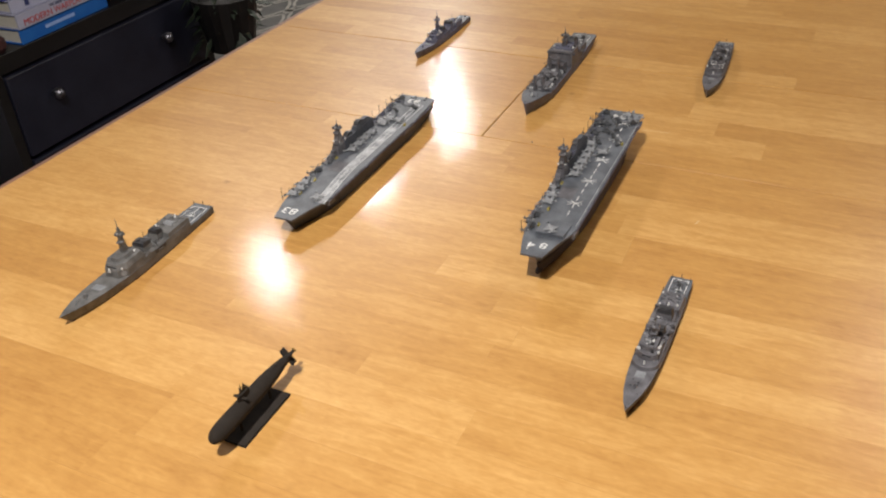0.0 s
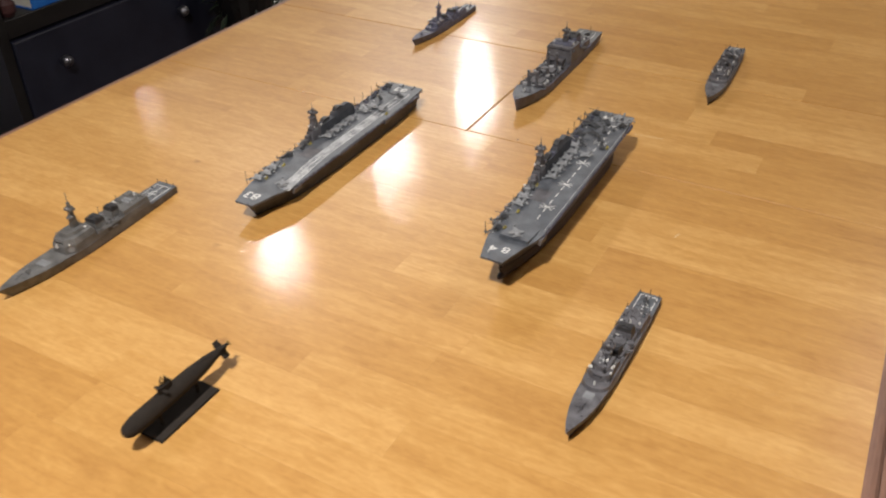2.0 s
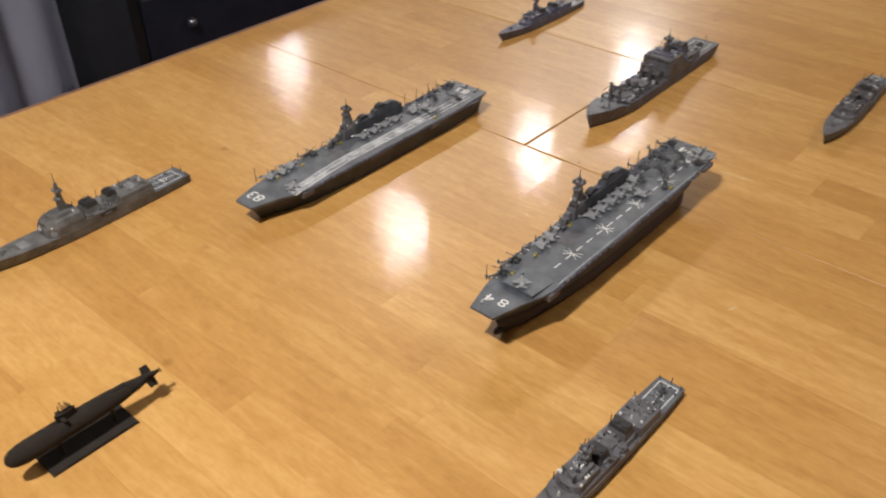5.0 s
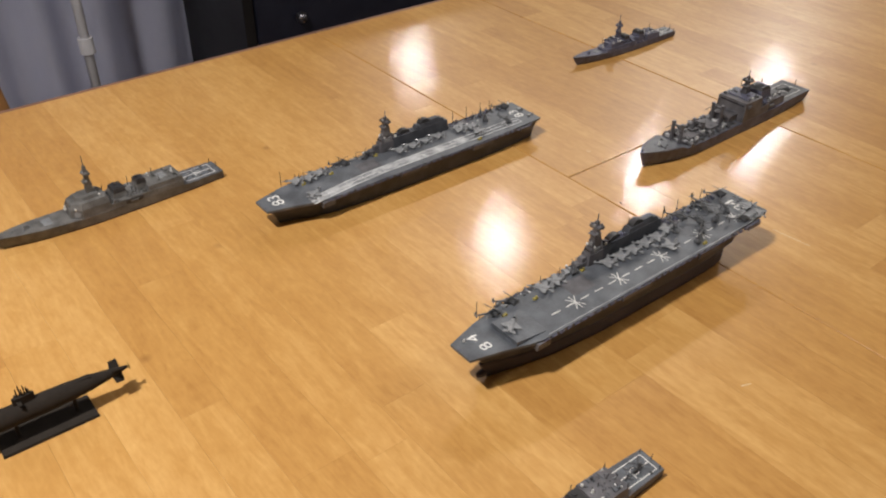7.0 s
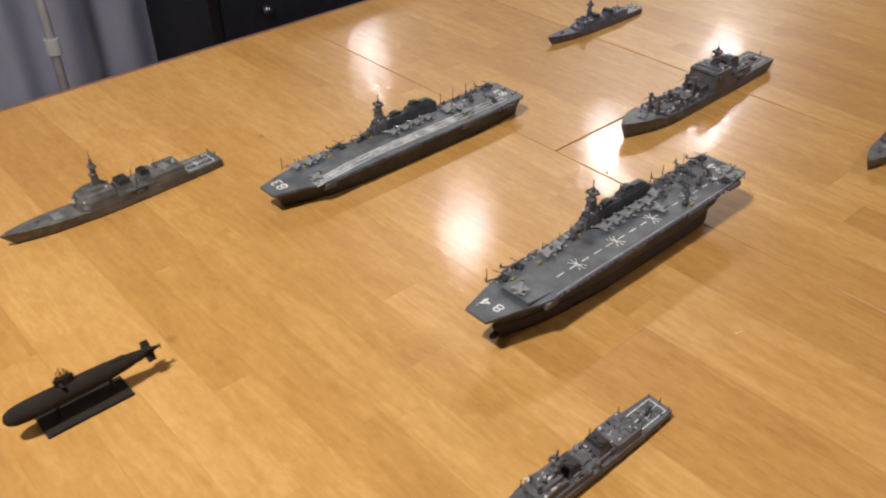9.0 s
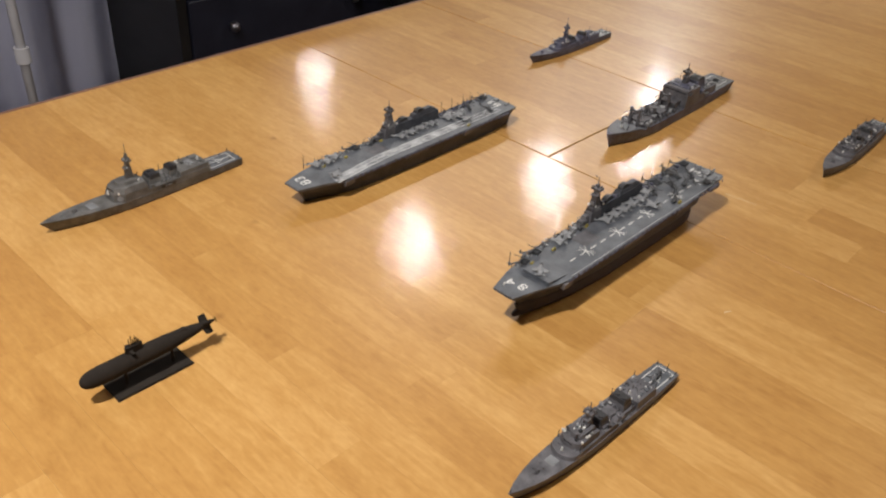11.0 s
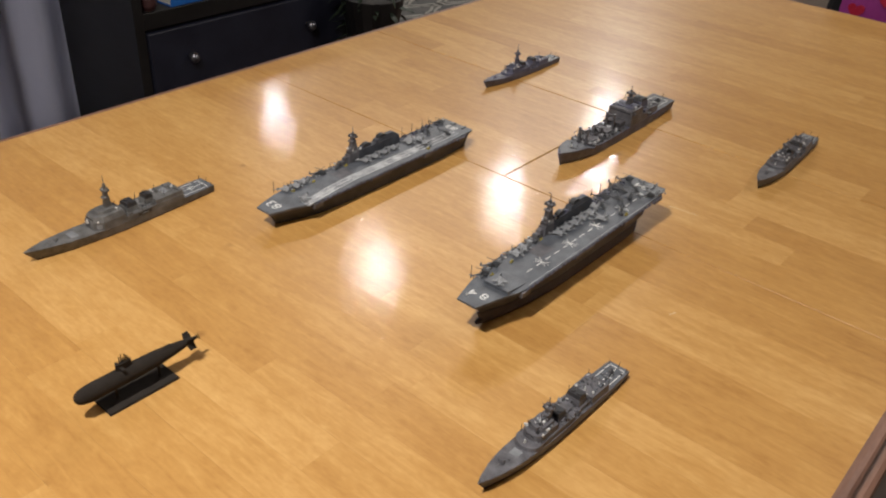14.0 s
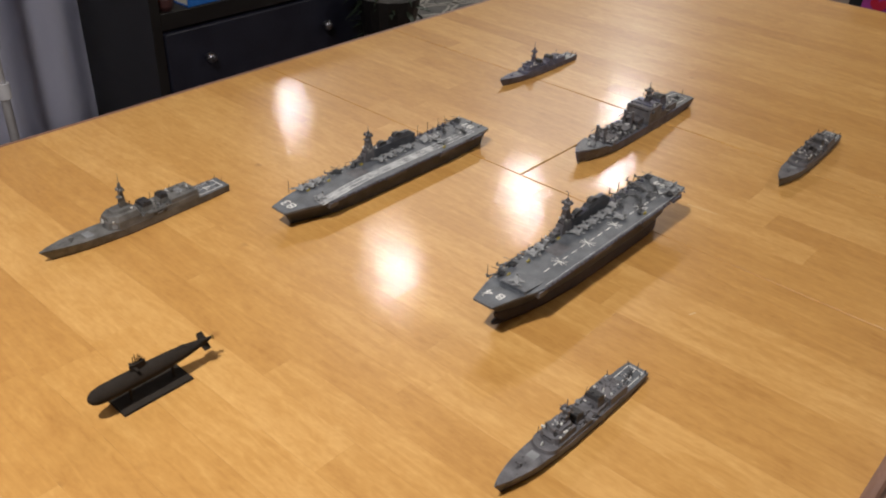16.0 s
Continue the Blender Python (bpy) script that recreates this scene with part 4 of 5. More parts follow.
    if worn:
        bm = bmesh.new()
        path = [(20.5, 0.125), (17, 0.20), (13.5, 0.28), (11.5, 0.36), (11, 0.45), (11, 0.70), (11, 0.93)]
        for (xa, sa), (xb, sb) in zip(path, path[1:]):
            for off in (-5.6, 0.2, 6.0):
                strip(bm, xa + off, y(sa), xb + off, y(sb), 1.3, zd, 0.1)
        for i in range(15):
            s = 0.145 + i * 0.056
            cx = float(np.interp(s, [p[1] for p in path], [p[0] for p in path]))
            if i % 3 == 1:
                for a in (0.5, 1.57, 2.64):
                    strip(bm, cx - 4.5 * math.cos(a), y(s) - 4.5 * math.sin(a), cx + 4.5 * math.cos(a), y(s) + 4.5 * math.sin(a), 0.7, zd + 0.03, 0.1)
            strip(bm, cx - 5.6, y(s), cx + 6, y(s), 0.9, zd + 0.01, 0.1)
        part("deck_marking", bm, worn_white, ship, "chipped white runway stripes")
        bm = bmesh.new()
        for (xa, sa), (xb, sb) in zip(path[:-1], path[1:-1]):
            a, b = [(xa - 5.2, y(sa)), (xa + 5.6, y(sa)), (xb + 5.6, y(sb)), (xb - 5.2, y(sb))], zd
            prism(bm, a, b - 0.3, b + 0.05)
        part("runway", bm, runway_scuff, ship, "scuffed pale grey runway strip")
    else:
        bm = bmesh.new()
        for i in range(15):
            s = 0.24 + i * 0.046
            strip(bm, 9.5, y(s), 9.5, y(s + 0.026), 1.0, zd)
        for s in (0.315, 0.46, 0.61, 0.77, 0.9):
            for a in (0.02, 0.62, 2.52):
                strip(bm, 9.5 - 8.5 * math.cos(a), y(s) - 8.5 * math.sin(a), 9.5 + 8.5 * math.cos(a), y(s) + 8.5 * math.sin(a), 0.7, zd + 0.02)
        part("deck_marking", bm, white_paint, ship, "white dashed centre line and landing crosses")
        bm = bmesh.new()
        strip(bm, 24.8, y(0.19), 24.8, y(0.93), 0.45, zd)
        part("edge_line", bm, worn_white, ship, "faint worn line along the deck edge")
        part("deck_ramp", made(bx, -10, 20.5, y(0.108), y(0.20), zd - 0.1, zd + 3.4, 0.3, 0.088 * L, 0.3), deck_mat, ship, "wedge-shaped grey ramp across the bow")
    block(ship, "deck_lift", ship_grey, (-14, 4, y(0.33), y(0.40), zd - 0.3, zd + 0.1))
    block(ship, "deck_lift", ship_grey, (-27.5, -16, y(0.72), y(0.79), zd - 0.3, zd + 0.1))
    # aircraft
    if worn:
        spots = [(-21, 0.135, 145), (-19, 0.175, 150), (-22, 0.215, 140), (-11, 0.485, 138), (-11, 0.535, 138), (-11.5, 0.585, 138), (-12, 0.635, 138), (-10, 0.72, 120), (-16, 0.745, 60), (-7, 0.765, 130), (11, 0.155, 35), (6, 0.765, 100)]
        helis = [(-21, 0.30, 160), (8, 0.885, 95), (-21, 0.94, 150), (-12, 0.84, 70), (-20, 0.385, 20)]
    else:
        spots = [(-11.5, 0.475, 138), (-11.5, 0.52, 138), (-11.5, 0.565, 138), (-12, 0.61, 138), (-12, 0.655, 138), (4, 0.65, 150), (2, 0.14, 35), (-21, 0.325, 150), (-20, 0.285, 130), (14, 0.93, 60), (17, 0.965, 60), (5, 0.965, 110), (-16, 0.70, 140)]
        helis = [(-21, 0.19, 150), (-18, 0.13, 160), (-6, 0.80, 110), (6, 0.78, 40), (-22, 0.95, 140), (-12, 0.86, 100), (3, 0.85, 20), (-9, 0.725, 60), (-20, 0.395, 30), (15, 0.735, 25), (-1, 0.905, 60), (-19, 0.775, 120), (-20, 0.87, 80), (18, 0.895, 150)]
    for fx, fs, turn in spots:
        fitted("fighter", ship, fx, y(fs), zd + (2.3 if full_hull and fs < 0.15 else 0), turn + 180, 1.08)
    for fx, fs, turn in helis:
        fitted("helicopter", ship, fx, y(fs), zd, turn, 1.2)
    for tx, ts in ((-17, 0.415), (-13, 0.25), (-12, 0.155), (21, 0.74)):
        bm = bmesh.new()
        bx(bm, tx - 1.2, tx + 1.2, y(ts) - 2.2, y(ts) + 2.2, zd, zd + 1.5, 0.2, 0.2)
        bx(bm, tx - 1.0, tx + 1.0, y(ts) + 0.4, y(ts) + 1.8, zd + 1.4, zd + 2.6, 0.2, 0.2)
        part("tow_tractor", bm, yellow_paint, ship, "small yellow deck tractor")
    clutter(ship, scatter(rnd, 26, -27, -21, y(0.18), y(0.42), zd) + scatter(rnd, 18, -28, -18, y(0.7), y(0.97), zd) + scatter(rnd, 8, -25, -20, y(0.5), y(0.57), zd + 12.9), ship_grey, 31)
    clutter(ship, [(27.2, y(0.17 + 0.8 * i / 30), zd - 1.6) for i in range(31)] + [(-28.2, y(0.2 + 0.76 * i / 26), zd - 1.2) for i in range(27)] + [(rnd.uniform(-10, 9), y(0.004), zd - 1.2) for i in range(6)], ship_grey_b, 37, 1.0, "edge_gear")
    clutter(ship, scatter(rnd, 22, -28, -22, y(0.14), y(0.43), zd - 0.5) + scatter(rnd, 22, -29, -20, y(0.70), y(0.98), zd - 0.2) + scatter(rnd, 8, -25, -20, y(0.575), y(0.66), zd + 17.0), black_paint, 35, 1.2, "dark_gear")
    for n0, (xa, xb, sa, sb, zz, cnt) in enumerate(((-27, -19, 0.15, 0.43, 0, 30), (-28, -19, 0.70, 0.97, 0, 34), (-14, 14, 0.975, 0.995, -0.3, 8), (-25, -20, 0.5, 0.57, 12.9, 9), (-25, -20, 0.445, 0.475, 18.2, 7))):
        bed = scatter(rnd, cnt, xa, xb, y(sa), y(sb), zd + zz)
        clutter(ship, bed, (jet_grey, ship_grey_b)[n0 % 2], 60 + n0, 1.5, "locker")
        for px, py, pz in bed[::4]:
            part("short_aerial", made(whip, px, py, pz, rnd.uniform(3, 7), rnd.uniform(-1, 1)), black_paint, ship)
    clutter(ship, scatter(rnd, 10, -25, -17, y(0.12), y(0.4), zd) + scatter(rnd, 6, -24, -14, y(0.74), y(0.96), zd), white_paint, 33, 0.8, "deck_gear")
    return ship


def supply_ship(m, label, L, B, mast_z):
    rnd = random.Random(77)
    ship = thing("model_supply_ship", m, label, "model ship", "model fleet on the table")
    y = lambda s: (s - 0.5) * L
    h = B / 2
    zb, zm, za = 21.0, 14.5, 16.0
    rows = [(0, 1.0, 0.3, zb), (0.04, h * 0.42, h * 0.12, zb), (0.10, h * 0.74, h * 0.4, zb - 1.0), (0.17, h * 0.92, h * 0.66, zb - 2.5), (0.19, h * 0.95, h * 0.7, zm), (0.3, h, h * 0.9, zm), (0.7, h, h * 0.95, zm), (0.8, h, h * 0.92, zm), (0.82, h, h * 0.92, za), (0.93, h * 0.98, h * 0.8, za), (1, h * 0.95, h * 0.72, za)]
    part("hull", made(hull_loft, L, rows, 9.0), ship_grey_b, ship)
    part("foredeck", made(deck_sheet, L, rows, 0.02, 0.17, 1.2, 0.15), deck_grey, ship)
    part("cargo_deck", made(deck_sheet, L, rows, 0.19, 0.52, 1.0, 0.15), deck_grey, ship)
    part("flight_deck", made(deck_sheet, L, rows, 0.825, 0.995, 0.7, 0.15), deck_light, ship)
    fitted("helicopter", ship, 3, y(0.90), za + 0.3, 150, 1.1)
    rails(ship, L, rows, 0.01, 0.17, 10)
    rails(ship, L, rows, 0.83, 0.99, 8)
    block(ship, "superstructure", ship_grey, (-h * 0.99, h * 0.99, y(0.525), y(0.70), zm - 0.5, zm + 10, 0.3, 0.4, 1.2), (-h * 0.97, h * 0.97, y(0.53), y(0.645), zm + 9.9, zm + 23, 0.4, 0.6, 1.6))
    windows_band(ship, -h * 0.8, h * 0.8, y(0.53) + 0.9, zm + 18.6, 1.4, 14)
    block(ship, "bridge_roof", ship_grey_b, (-h * 0.7, h * 0.7, y(0.56), y(0.638), zm + 22.9, zm + 24.6, 0.8, 0.8))
    clutter(ship, scatter(rnd, 22, -h * 0.85, h * 0.85, y(0.545), y(0.635), zm + 22.9), ship_light, 46, 1.2)
    clutter(ship, scatter(rnd, 30, -h * 0.9, h * 0.9, y(0.64), y(0.70), zm + 8.9) + scatter(rnd, 12, -h * 0.95, h * 0.95, y(0.54), y(0.7), zm + 8.9), ship_grey_b, 47, 2.0)
    block(ship, "hangar", ship_grey, (-h * 0.9, h * 0.9, y(0.70), y(0.815), zm - 0.5, zm + 10.5, 0.9, 0.3, 0.2), (-h * 0.45, h * 0.45, y(0.70), y(0.76), zm + 10.3, zm + 15, 0.6, 0.8))
    block(ship, "hangar_door", deck_light, (-h * 0.6, h * 0.6, y(0.815) - 0.3, y(0.815) + 0.25, za + 0.3, zm + 9))
    dish_mast(ship, 0, y(0.612), zm + 23, mast_z, 3.2, ship_grey)
    bm = bmesh.new()
    bx(bm, -h * 0.5, h * 0.5, y(0.675), y(0.745), zm + 12, zm + 23, 0.8, 0.8, 2.0)
    fun = part("funnel", bm, ship_grey_b, ship)
    bm = bmesh.new()
    bx(bm, -h * 0.46, h * 0.46, y(0.68), y(0.742), zm + 22.8, zm + 26.5, 1.6, 2.5)
    ball(bm, 0, y(0.71), zm + 24.5, 7.2, 0.55, 14, 8, 1.15)
    part("funnel_cap", bm, black_paint, fun, "soot-black funnel top")
    # replenishment posts
    for s, hh in ((0.20, 26), (0.33, 16), (0.44, 27)):
        bm = bmesh.new()
        for sx in (-1, 1):
            bx(bm, sx * h * 0.3 - 1.7, sx * h * 0.3 + 1.7, y(s) - 1.9, y(s) + 1.9, zm, zm + hh * 0.9, 0.4, 0.4)
            ball(bm, sx * h * 0.3, y(s) - 1.5, zm + hh * 0.6, 1.6, 1.2, 6, 5)
            ball(bm, sx * h * 0.3 + 1, y(s) + 1.5, zm + hh * 0.8, 1.4, 1.2, 6, 5)
            tube(bm, (sx * h * 0.3, y(s), zm + hh * 0.75), (sx * h * 0.85, y(s) + 2.0, zm + hh * 0.4), 0.4, n=5)
            tube(bm, (sx * h * 0.3, y(s), zm + hh * 0.9), (sx * h * 0.5, y(s) + 7.0, zm + 2), 0.3, n=5)
            bx(bm, sx * h * 0.3 - 1.7, sx * h * 0.3 + 1.7, y(s) - 1.8, y(s) + 1.8, zm + hh * 0.86, zm + hh * 0.92)
        bx(bm, -h * 0.3, h * 0.3, y(s) - 0.8, y(s) + 0.8, zm + hh * 0.72, zm + hh * 0.82)
        part("replenishment_post", bm, ship_grey, ship)
    block(ship, "cargo_house", ship_grey, (-h * 0.5, h * 0.5, y(0.23), y(0.30), zm, zm + 4, 0.4, 0.4), (-h * 0.55, h * 0.55, y(0.36), y(0.42), zm, zm + 5, 0.4, 0.4), (-h * 0.6, h * 0.6, y(0.47), y(0.54), zm, zm + 9, 0.8, 0.4))
    clutter(ship, scatter(rnd, 90, -h * 0.9, h * 0.9, y(0.2), y(0.53), zm), ship_grey, 41, 2.2)
    clutter(ship, scatter(rnd, 40, -h * 0.9, h * 0.9, y(0.2), y(0.53), zm + 1), black_paint, 45, 1.6, "dark_gear")
    clutter(ship, scatter(rnd, 26, -h * 0.85, h * 0.85, y(0.2), y(0.5), zm + 2.0), worn_white, 42, 2.0, "cargo_gear")
    clutter(ship, scatter(rnd, 14, -h * 0.5, h * 0.5, y(0.05), y(0.16), zb - 1.2), ship_grey, 43, 1.0)
    clutter(ship, scatter(rnd, 20, -h * 0.8, h * 0.8, y(0.71), y(0.8), zm + 10.4), ship_light, 44, 1.2)
    for s in (-1, 1):
        boat(ship, s * h * 0.95, y(0.72), zm + 4, 1.6)
        radome(ship, s * h * 0.75, y(0.59), zm + 22, 1.5)
        radome(ship, s * h * 0.6, y(0.77), zm + 10.4, 1.4)
        block(ship, "bridge_wing", ship_grey, (min(s * h * 0.9, s * h * 1.1), max(s * h * 0.9, s * h * 1.1), y(0.545), y(0.565), zm + 16.5, zm + 19.5, 0.2, 0.2))
    ciws(ship, 0, y(0.105), zb - 1, 1.2)
    ciws(ship, 0, y(0.79), zm + 10.4, 1.2)
    for sx, s, z0, hh in ((-0.7, 0.80, zm + 10, 12), (0.7, 0.80, zm + 10, 10), (0.8, 0.60, zm + 22, 8), (-0.8, 0.66, zm + 22, 8), (0, 0.99, za, 7), (0, 0.01, zb, 4)):
        part("whip_aerial", made(whip, sx * h, y(s), z0, hh), black_paint, ship)
    busy(ship, h * 0.9, y(0.2), y(0.53), zm + 1.5, 46, 620, ship_grey, 1.3)
    busy(ship, h * 0.8, y(0.55), y(0.635), zm + 22.9, 18, 630, ship_grey)
    busy(ship, h * 0.8, y(0.71), y(0.81), zm + 10.4, 20, 640, ship_grey)
    busy(ship, h * 0.9, y(0.645), y(0.70), zm + 8.9, 18, 650, ship_grey, 1.2)
    heli_spot(ship, 0, y(0.91), za + 0.2, h * 0.6, L * 0.055)
    return ship


def submarine(m, label, L):
    """Submarine of teardrop form on a flat black stand with a sail, planes, X tail and screw."""
    sub = thing("model_submarine", m, label, "model ship", "model fleet on the table")
    y = lambda s: (s - 0.5) * L
    zc = 23.0
    prof = [(0, 0.6), (0.006, 2.6), (0.02, 4.6), (0.05, 6.4), (0.1, 7.4), (0.16, 7.7), (0.5, 7.5), (0.62, 7.1), (0.74, 5.9), (0.85, 4.1), (0.93, 2.4), (0.98, 1.1)]
    bm = bmesh.new()
    rings = [[bm.verts.new((r * math.cos(a), y(s), zc + 1.04 * r * math.sin(a))) for a in (2 * math.pi * k / 24 for k in range(24))] for s, r in prof]
    for a, b in zip(rings, rings[1:]):
        for i in range(24):
            bm.faces.new((a[i], a[(i + 1) % 24], b[(i + 1) % 24], b[i]))
    bm.faces.new(rings[0]), bm.faces.new(rings[-1][::-1])
    part("hull", bm, sub_black, sub, smooth=True)
    part("casing", made(bx, -2.6, 2.6, y(0.12), y(0.78), zc + 4.5, zc + 6.9, 0.9, 3.0), sub_black, sub)
    sail = [(math.copysign(abs(math.sin(t)) ** 1.0, math.sin(t)) * 2.1, y(0.385) - math.cos(t) * 7.6) for t in (2 * math.pi * k / 20 for k in range(20))]
    bm = made(prism, sail, zc + 5.5, zc + 14.0)
    part("sail", bm, sub_black, sub)
    bm = bmesh.new()
    for s in (-1, 1):
        prism(bm, [(s * 1.5, y(0.355) - 1.7), (s * 7.0, y(0.355) - 1.0), (s * 7.0, y(0.355) + 1.4), (s * 1.5, y(0.355) + 1.7)][::s], zc + 10.2, zc + 11.0)
    part("sail_plane", bm, sub_black, sub)
    for dx, dy, hh in ((0.0, -3.2, 6.0), (-0.5, -1.0, 7.5), (0.5, 0.2, 5.0), (0.0, 2.0, 6.8), (-0.4, 3.6, 4.6), (0.5, 4.6, 3.6)):
        part("periscope", made(tube, (dx, y(0.385) + dy, zc + 13.5), (dx, y(0.385) + dy, zc + 14 + hh * 1.15), 0.6, 0.45, 6), sub_black, sub)
    for k in range(4):
        a = math.pi / 4 + k * math.pi / 2
        bm = bmesh.new()
        bx(bm, -0.45, 0.45, y(0.875), y(0.94), 1.5, 8.8, 0.08, 0.3, 1.6)
        bmesh.ops.rotate(bm, verts=bm.verts, cent=(0, 0, 0), matrix=Matrix.Rotation(a, 3, "Y"))
        bmesh.ops.translate(bm, verts=bm.verts, vec=(0, 0, zc))
        part("tail_fin", bm, sub_black, sub)
    bm = bmesh.new()
    tube(bm, (0, y(0.975), zc), (0, y(1.0), zc), 0.9, 0.4, 8)
    for k in range(7):
        a = 2 * math.pi * k / 7
        tube(bm, (0, y(0.985), zc), (2.9 * math.cos(a), y(0.992), zc + 2.9 * math.sin(a)), 0.5, 0.35, 4)
    part("propeller", bm, brass, sub, "dull brass propeller")
    stand = part("stand", made(bx, -13, 13.5, -39.5, 28.5, 0.0, 2.2, 0.5, 0.5), sub_black, sub, "flat black display base")
    for ps in (0.3, 0.64):
        part("post", made(tube, (0, y(ps), 2.2), (0, y(ps), zc - 5.0), 1.5, 1.2, 10), sub_black, stand)
    return sub


Z = TOP + 0.0002
carrier(pose(-0.1115, -0.134, Z), "weathered grey aircraft carrier model with a scuffed white runway stripe", "83", 350, 24.0, 70, False, deck_grey, True)
carrier(pose(0.1805, -0.122, Z), "dark grey full-hull aircraft carrier model with white deck crosses", "84", 354, 40.0, 88, True, deck_grey, False)
aegis_destroyer(pose(-0.2315, -0.4155, Z, 0, 0, 2.2), "smooth grey destroyer model with a tall faceted bridge and black funnels", 237, 31, 14.5, 10.5, 9.0, 69, ship_neutral)
small_destroyer(pose(0.318, -0.343, Z, 0, 0, -1.0), "grey destroyer model with white radomes and landing-deck lines", 208, 26, 14, 10, 8.5, 46, ship_grey, 101, heli=True)
small_destroyer(pose(-0.2085, 0.319, Z), "small blue-grey destroyer model beside the table joint", 205, 24, 13, 9, 8.5, 55, ship_grey_b, 202)
small_destroyer(pose(0.2545, 0.320, Z, 0, 0, 2.2), "dark grey frigate model with a low superstructure", 216, 30, 15, 11, 9.5, 47, ship_grey, 303, 0.83)
supply_ship(pose(0.032, 0.2265, Z, 0, 0, 1.0), "grey fleet supply ship model with tall cargo posts", 306, 40, 68)
submarine(pose(0.0245, -0.5545, Z), "black submarine model on a flat black display base", 122)

# crumb and pale scuffs on the table top
crumb = thing("crumb", pose(0.071, 0.0055, Z), "tiny dark crumb lying near the leaf joint", "crumb")
part("bit", made(ball, 0, 0, 0.7, 1.1, 0.7, 7, 5), black_paint, crumb)
scuff_pale = mottled("pale_scuff", (0.55, 0.42, 0.25), (0.65, 0.5, 0.32), 300, 0.5)
scuff_dark = mottled("dark_scuff", (0.22, 0.11, 0.04), (0.3, 0.15, 0.06), 300, 0.5)
for xa, ya, xb, yb, wd, mt in ((0.196, 0.0905, 0.234, 0.0945, 0.0008, scuff_pale), (0.16, 0.111, 0.166, 0.112, 0.0012, scuff_pale), (-0.03, 0.06, -0.026, 0.061, 0.001, scuff_pale), (0.31, -0.12, 0.313, -0.112, 0.001, scuff_pale)):
    part("scuff", made(strip, xa, ya, xb, yb, wd, TOP - 0.0001, 0.0002), mt, table, "", 1)

# ---- room things ----
cabinet_black = mottled("black_stained_wood", (0.008, 0.0074, 0.0078), (0.014, 0.0128, 0.013), 8, 0.38, stretch=(1, 0.3, 2), fine=120)
drawer_blue = mottled("dark_blue_black_paint", (0.010, 0.011, 0.021), (0.018, 0.0195, 0.034), 10, 0.4, fine=140)
metal_knob = mottled("brushed_nickel", (0.2, 0.2, 0.23), (0.3, 0.3, 0.34), 100, 0.35, metal=1.0)
cloth_white = mottled("curtain_cloth", (0.66, 0.68, 0.85), (0.74, 0.76, 0.92), 12, 0.9, bump=0.3, fine=600, stretch=(1, 1, 0.3))
book_blue = mottled("book_blue", (0.01, 0.10, 0.42), (0.02, 0.15, 0.5), 14, 0.4)
book_white = mottled("book_white", (0.36, 0.37, 0.5), (0.46, 0.47, 0.6), 14, 0.4)
book_navy = mottled("book_violet_blue", (0.05, 0.06, 0.25), (0.09, 0.10, 0.33), 14, 0.4)
paper = mottled("paper", (0.55, 0.52, 0.45), (0.65, 0.62, 0.55), 80, 0.8, stretch=(1, 1, 30))
red_ink = mottled("red_ink", (0.42, 0.05, 0.05), (0.5, 0.07, 0.07), 40, 0.5)
blue_ink = mottled("pale_blue_ink", (0.25, 0.4, 0.75), (0.35, 0.5, 0.85), 40, 0.5)
dark_ink = mottled("dark_ink", (0.02, 0.03, 0.1), (0.04, 0.05, 0.15), 40, 0.5)
leaf_green = mottled("dark_leaf", (0.008, 0.014, 0.008), (0.018, 0.03, 0.016), 30, 0.5)
chair_wood = mottled("chair_wood", (0.22, 0.10, 0.035), (0.34, 0.17, 0.06), 10, 0.35, stretch=(1, 1, 0.2), fine=90)
black_cloth = mottled("black_cloth", (0.008, 0.008, 0.009), (0.018, 0.017, 0.018), 25, 0.9, bump=0.4)
bag_pink = mottled("magenta_paper", (0.30, 0.03, 0.22), (0.42, 0.06, 0.34), 12, 0.4)
bag_violet = mottled("violet_paper", (0.13, 0.03, 0.27), (0.2, 0.05, 0.36), 12, 0.4)
heart_red = mottled("heart_red", (0.55, 0.02, 0.06), (0.65, 0.04, 0.1), 40, 0.4)
rug_grey = mottled("rug_grey", (0.035, 0.035, 0.034), (0.06, 0.058, 0.056), 20, 0.95, bump=0.6, fine=400)
rug_cream = mottled("rug_cream", (0.13, 0.125, 0.11), (0.19, 0.18, 0.165), 30, 0.95, bump=0.6, fine=400)

dresser = thing("bookcase", pose(-1.375, 0.66, 0), "black wooden bookcase with wide drawers below an open shelf", "bookcase")
DY0, DY1, DT, DH, DD = -0.375, 0.40, 0.572, 1.25, -0.385
part("side_panel", made(bx, DD, 0.0, DY0, DY0 + 0.028, 0.0, DH - 0.03), cabinet_black, dresser, "", 1, bevel=0.002)
part("side_panel", made(bx, DD, 0.0, DY1 - 0.028, DY1, 0.0, DH - 0.03), cabinet_black, dresser, "", 1, bevel=0.002)
part("back_panel", made(bx, DD + 0.002, DD + 0.012, DY0 + 0.028, DY1 - 0.028, 0.02, DH - 0.03), cabinet_black, dresser, "", 1)
part("plinth", made(bx, DD + 0.012, -0.02, DY0 + 0.028, DY1 - 0.028, 0.0, 0.05), cabinet_black, dresser, "", 1)
part("top", made(bx, DD - 0.01, 0.015, DY0 - 0.015, DY1 + 0.015, DH - 0.03, DH), cabinet_black, dresser, "", 1, bevel=0.003)
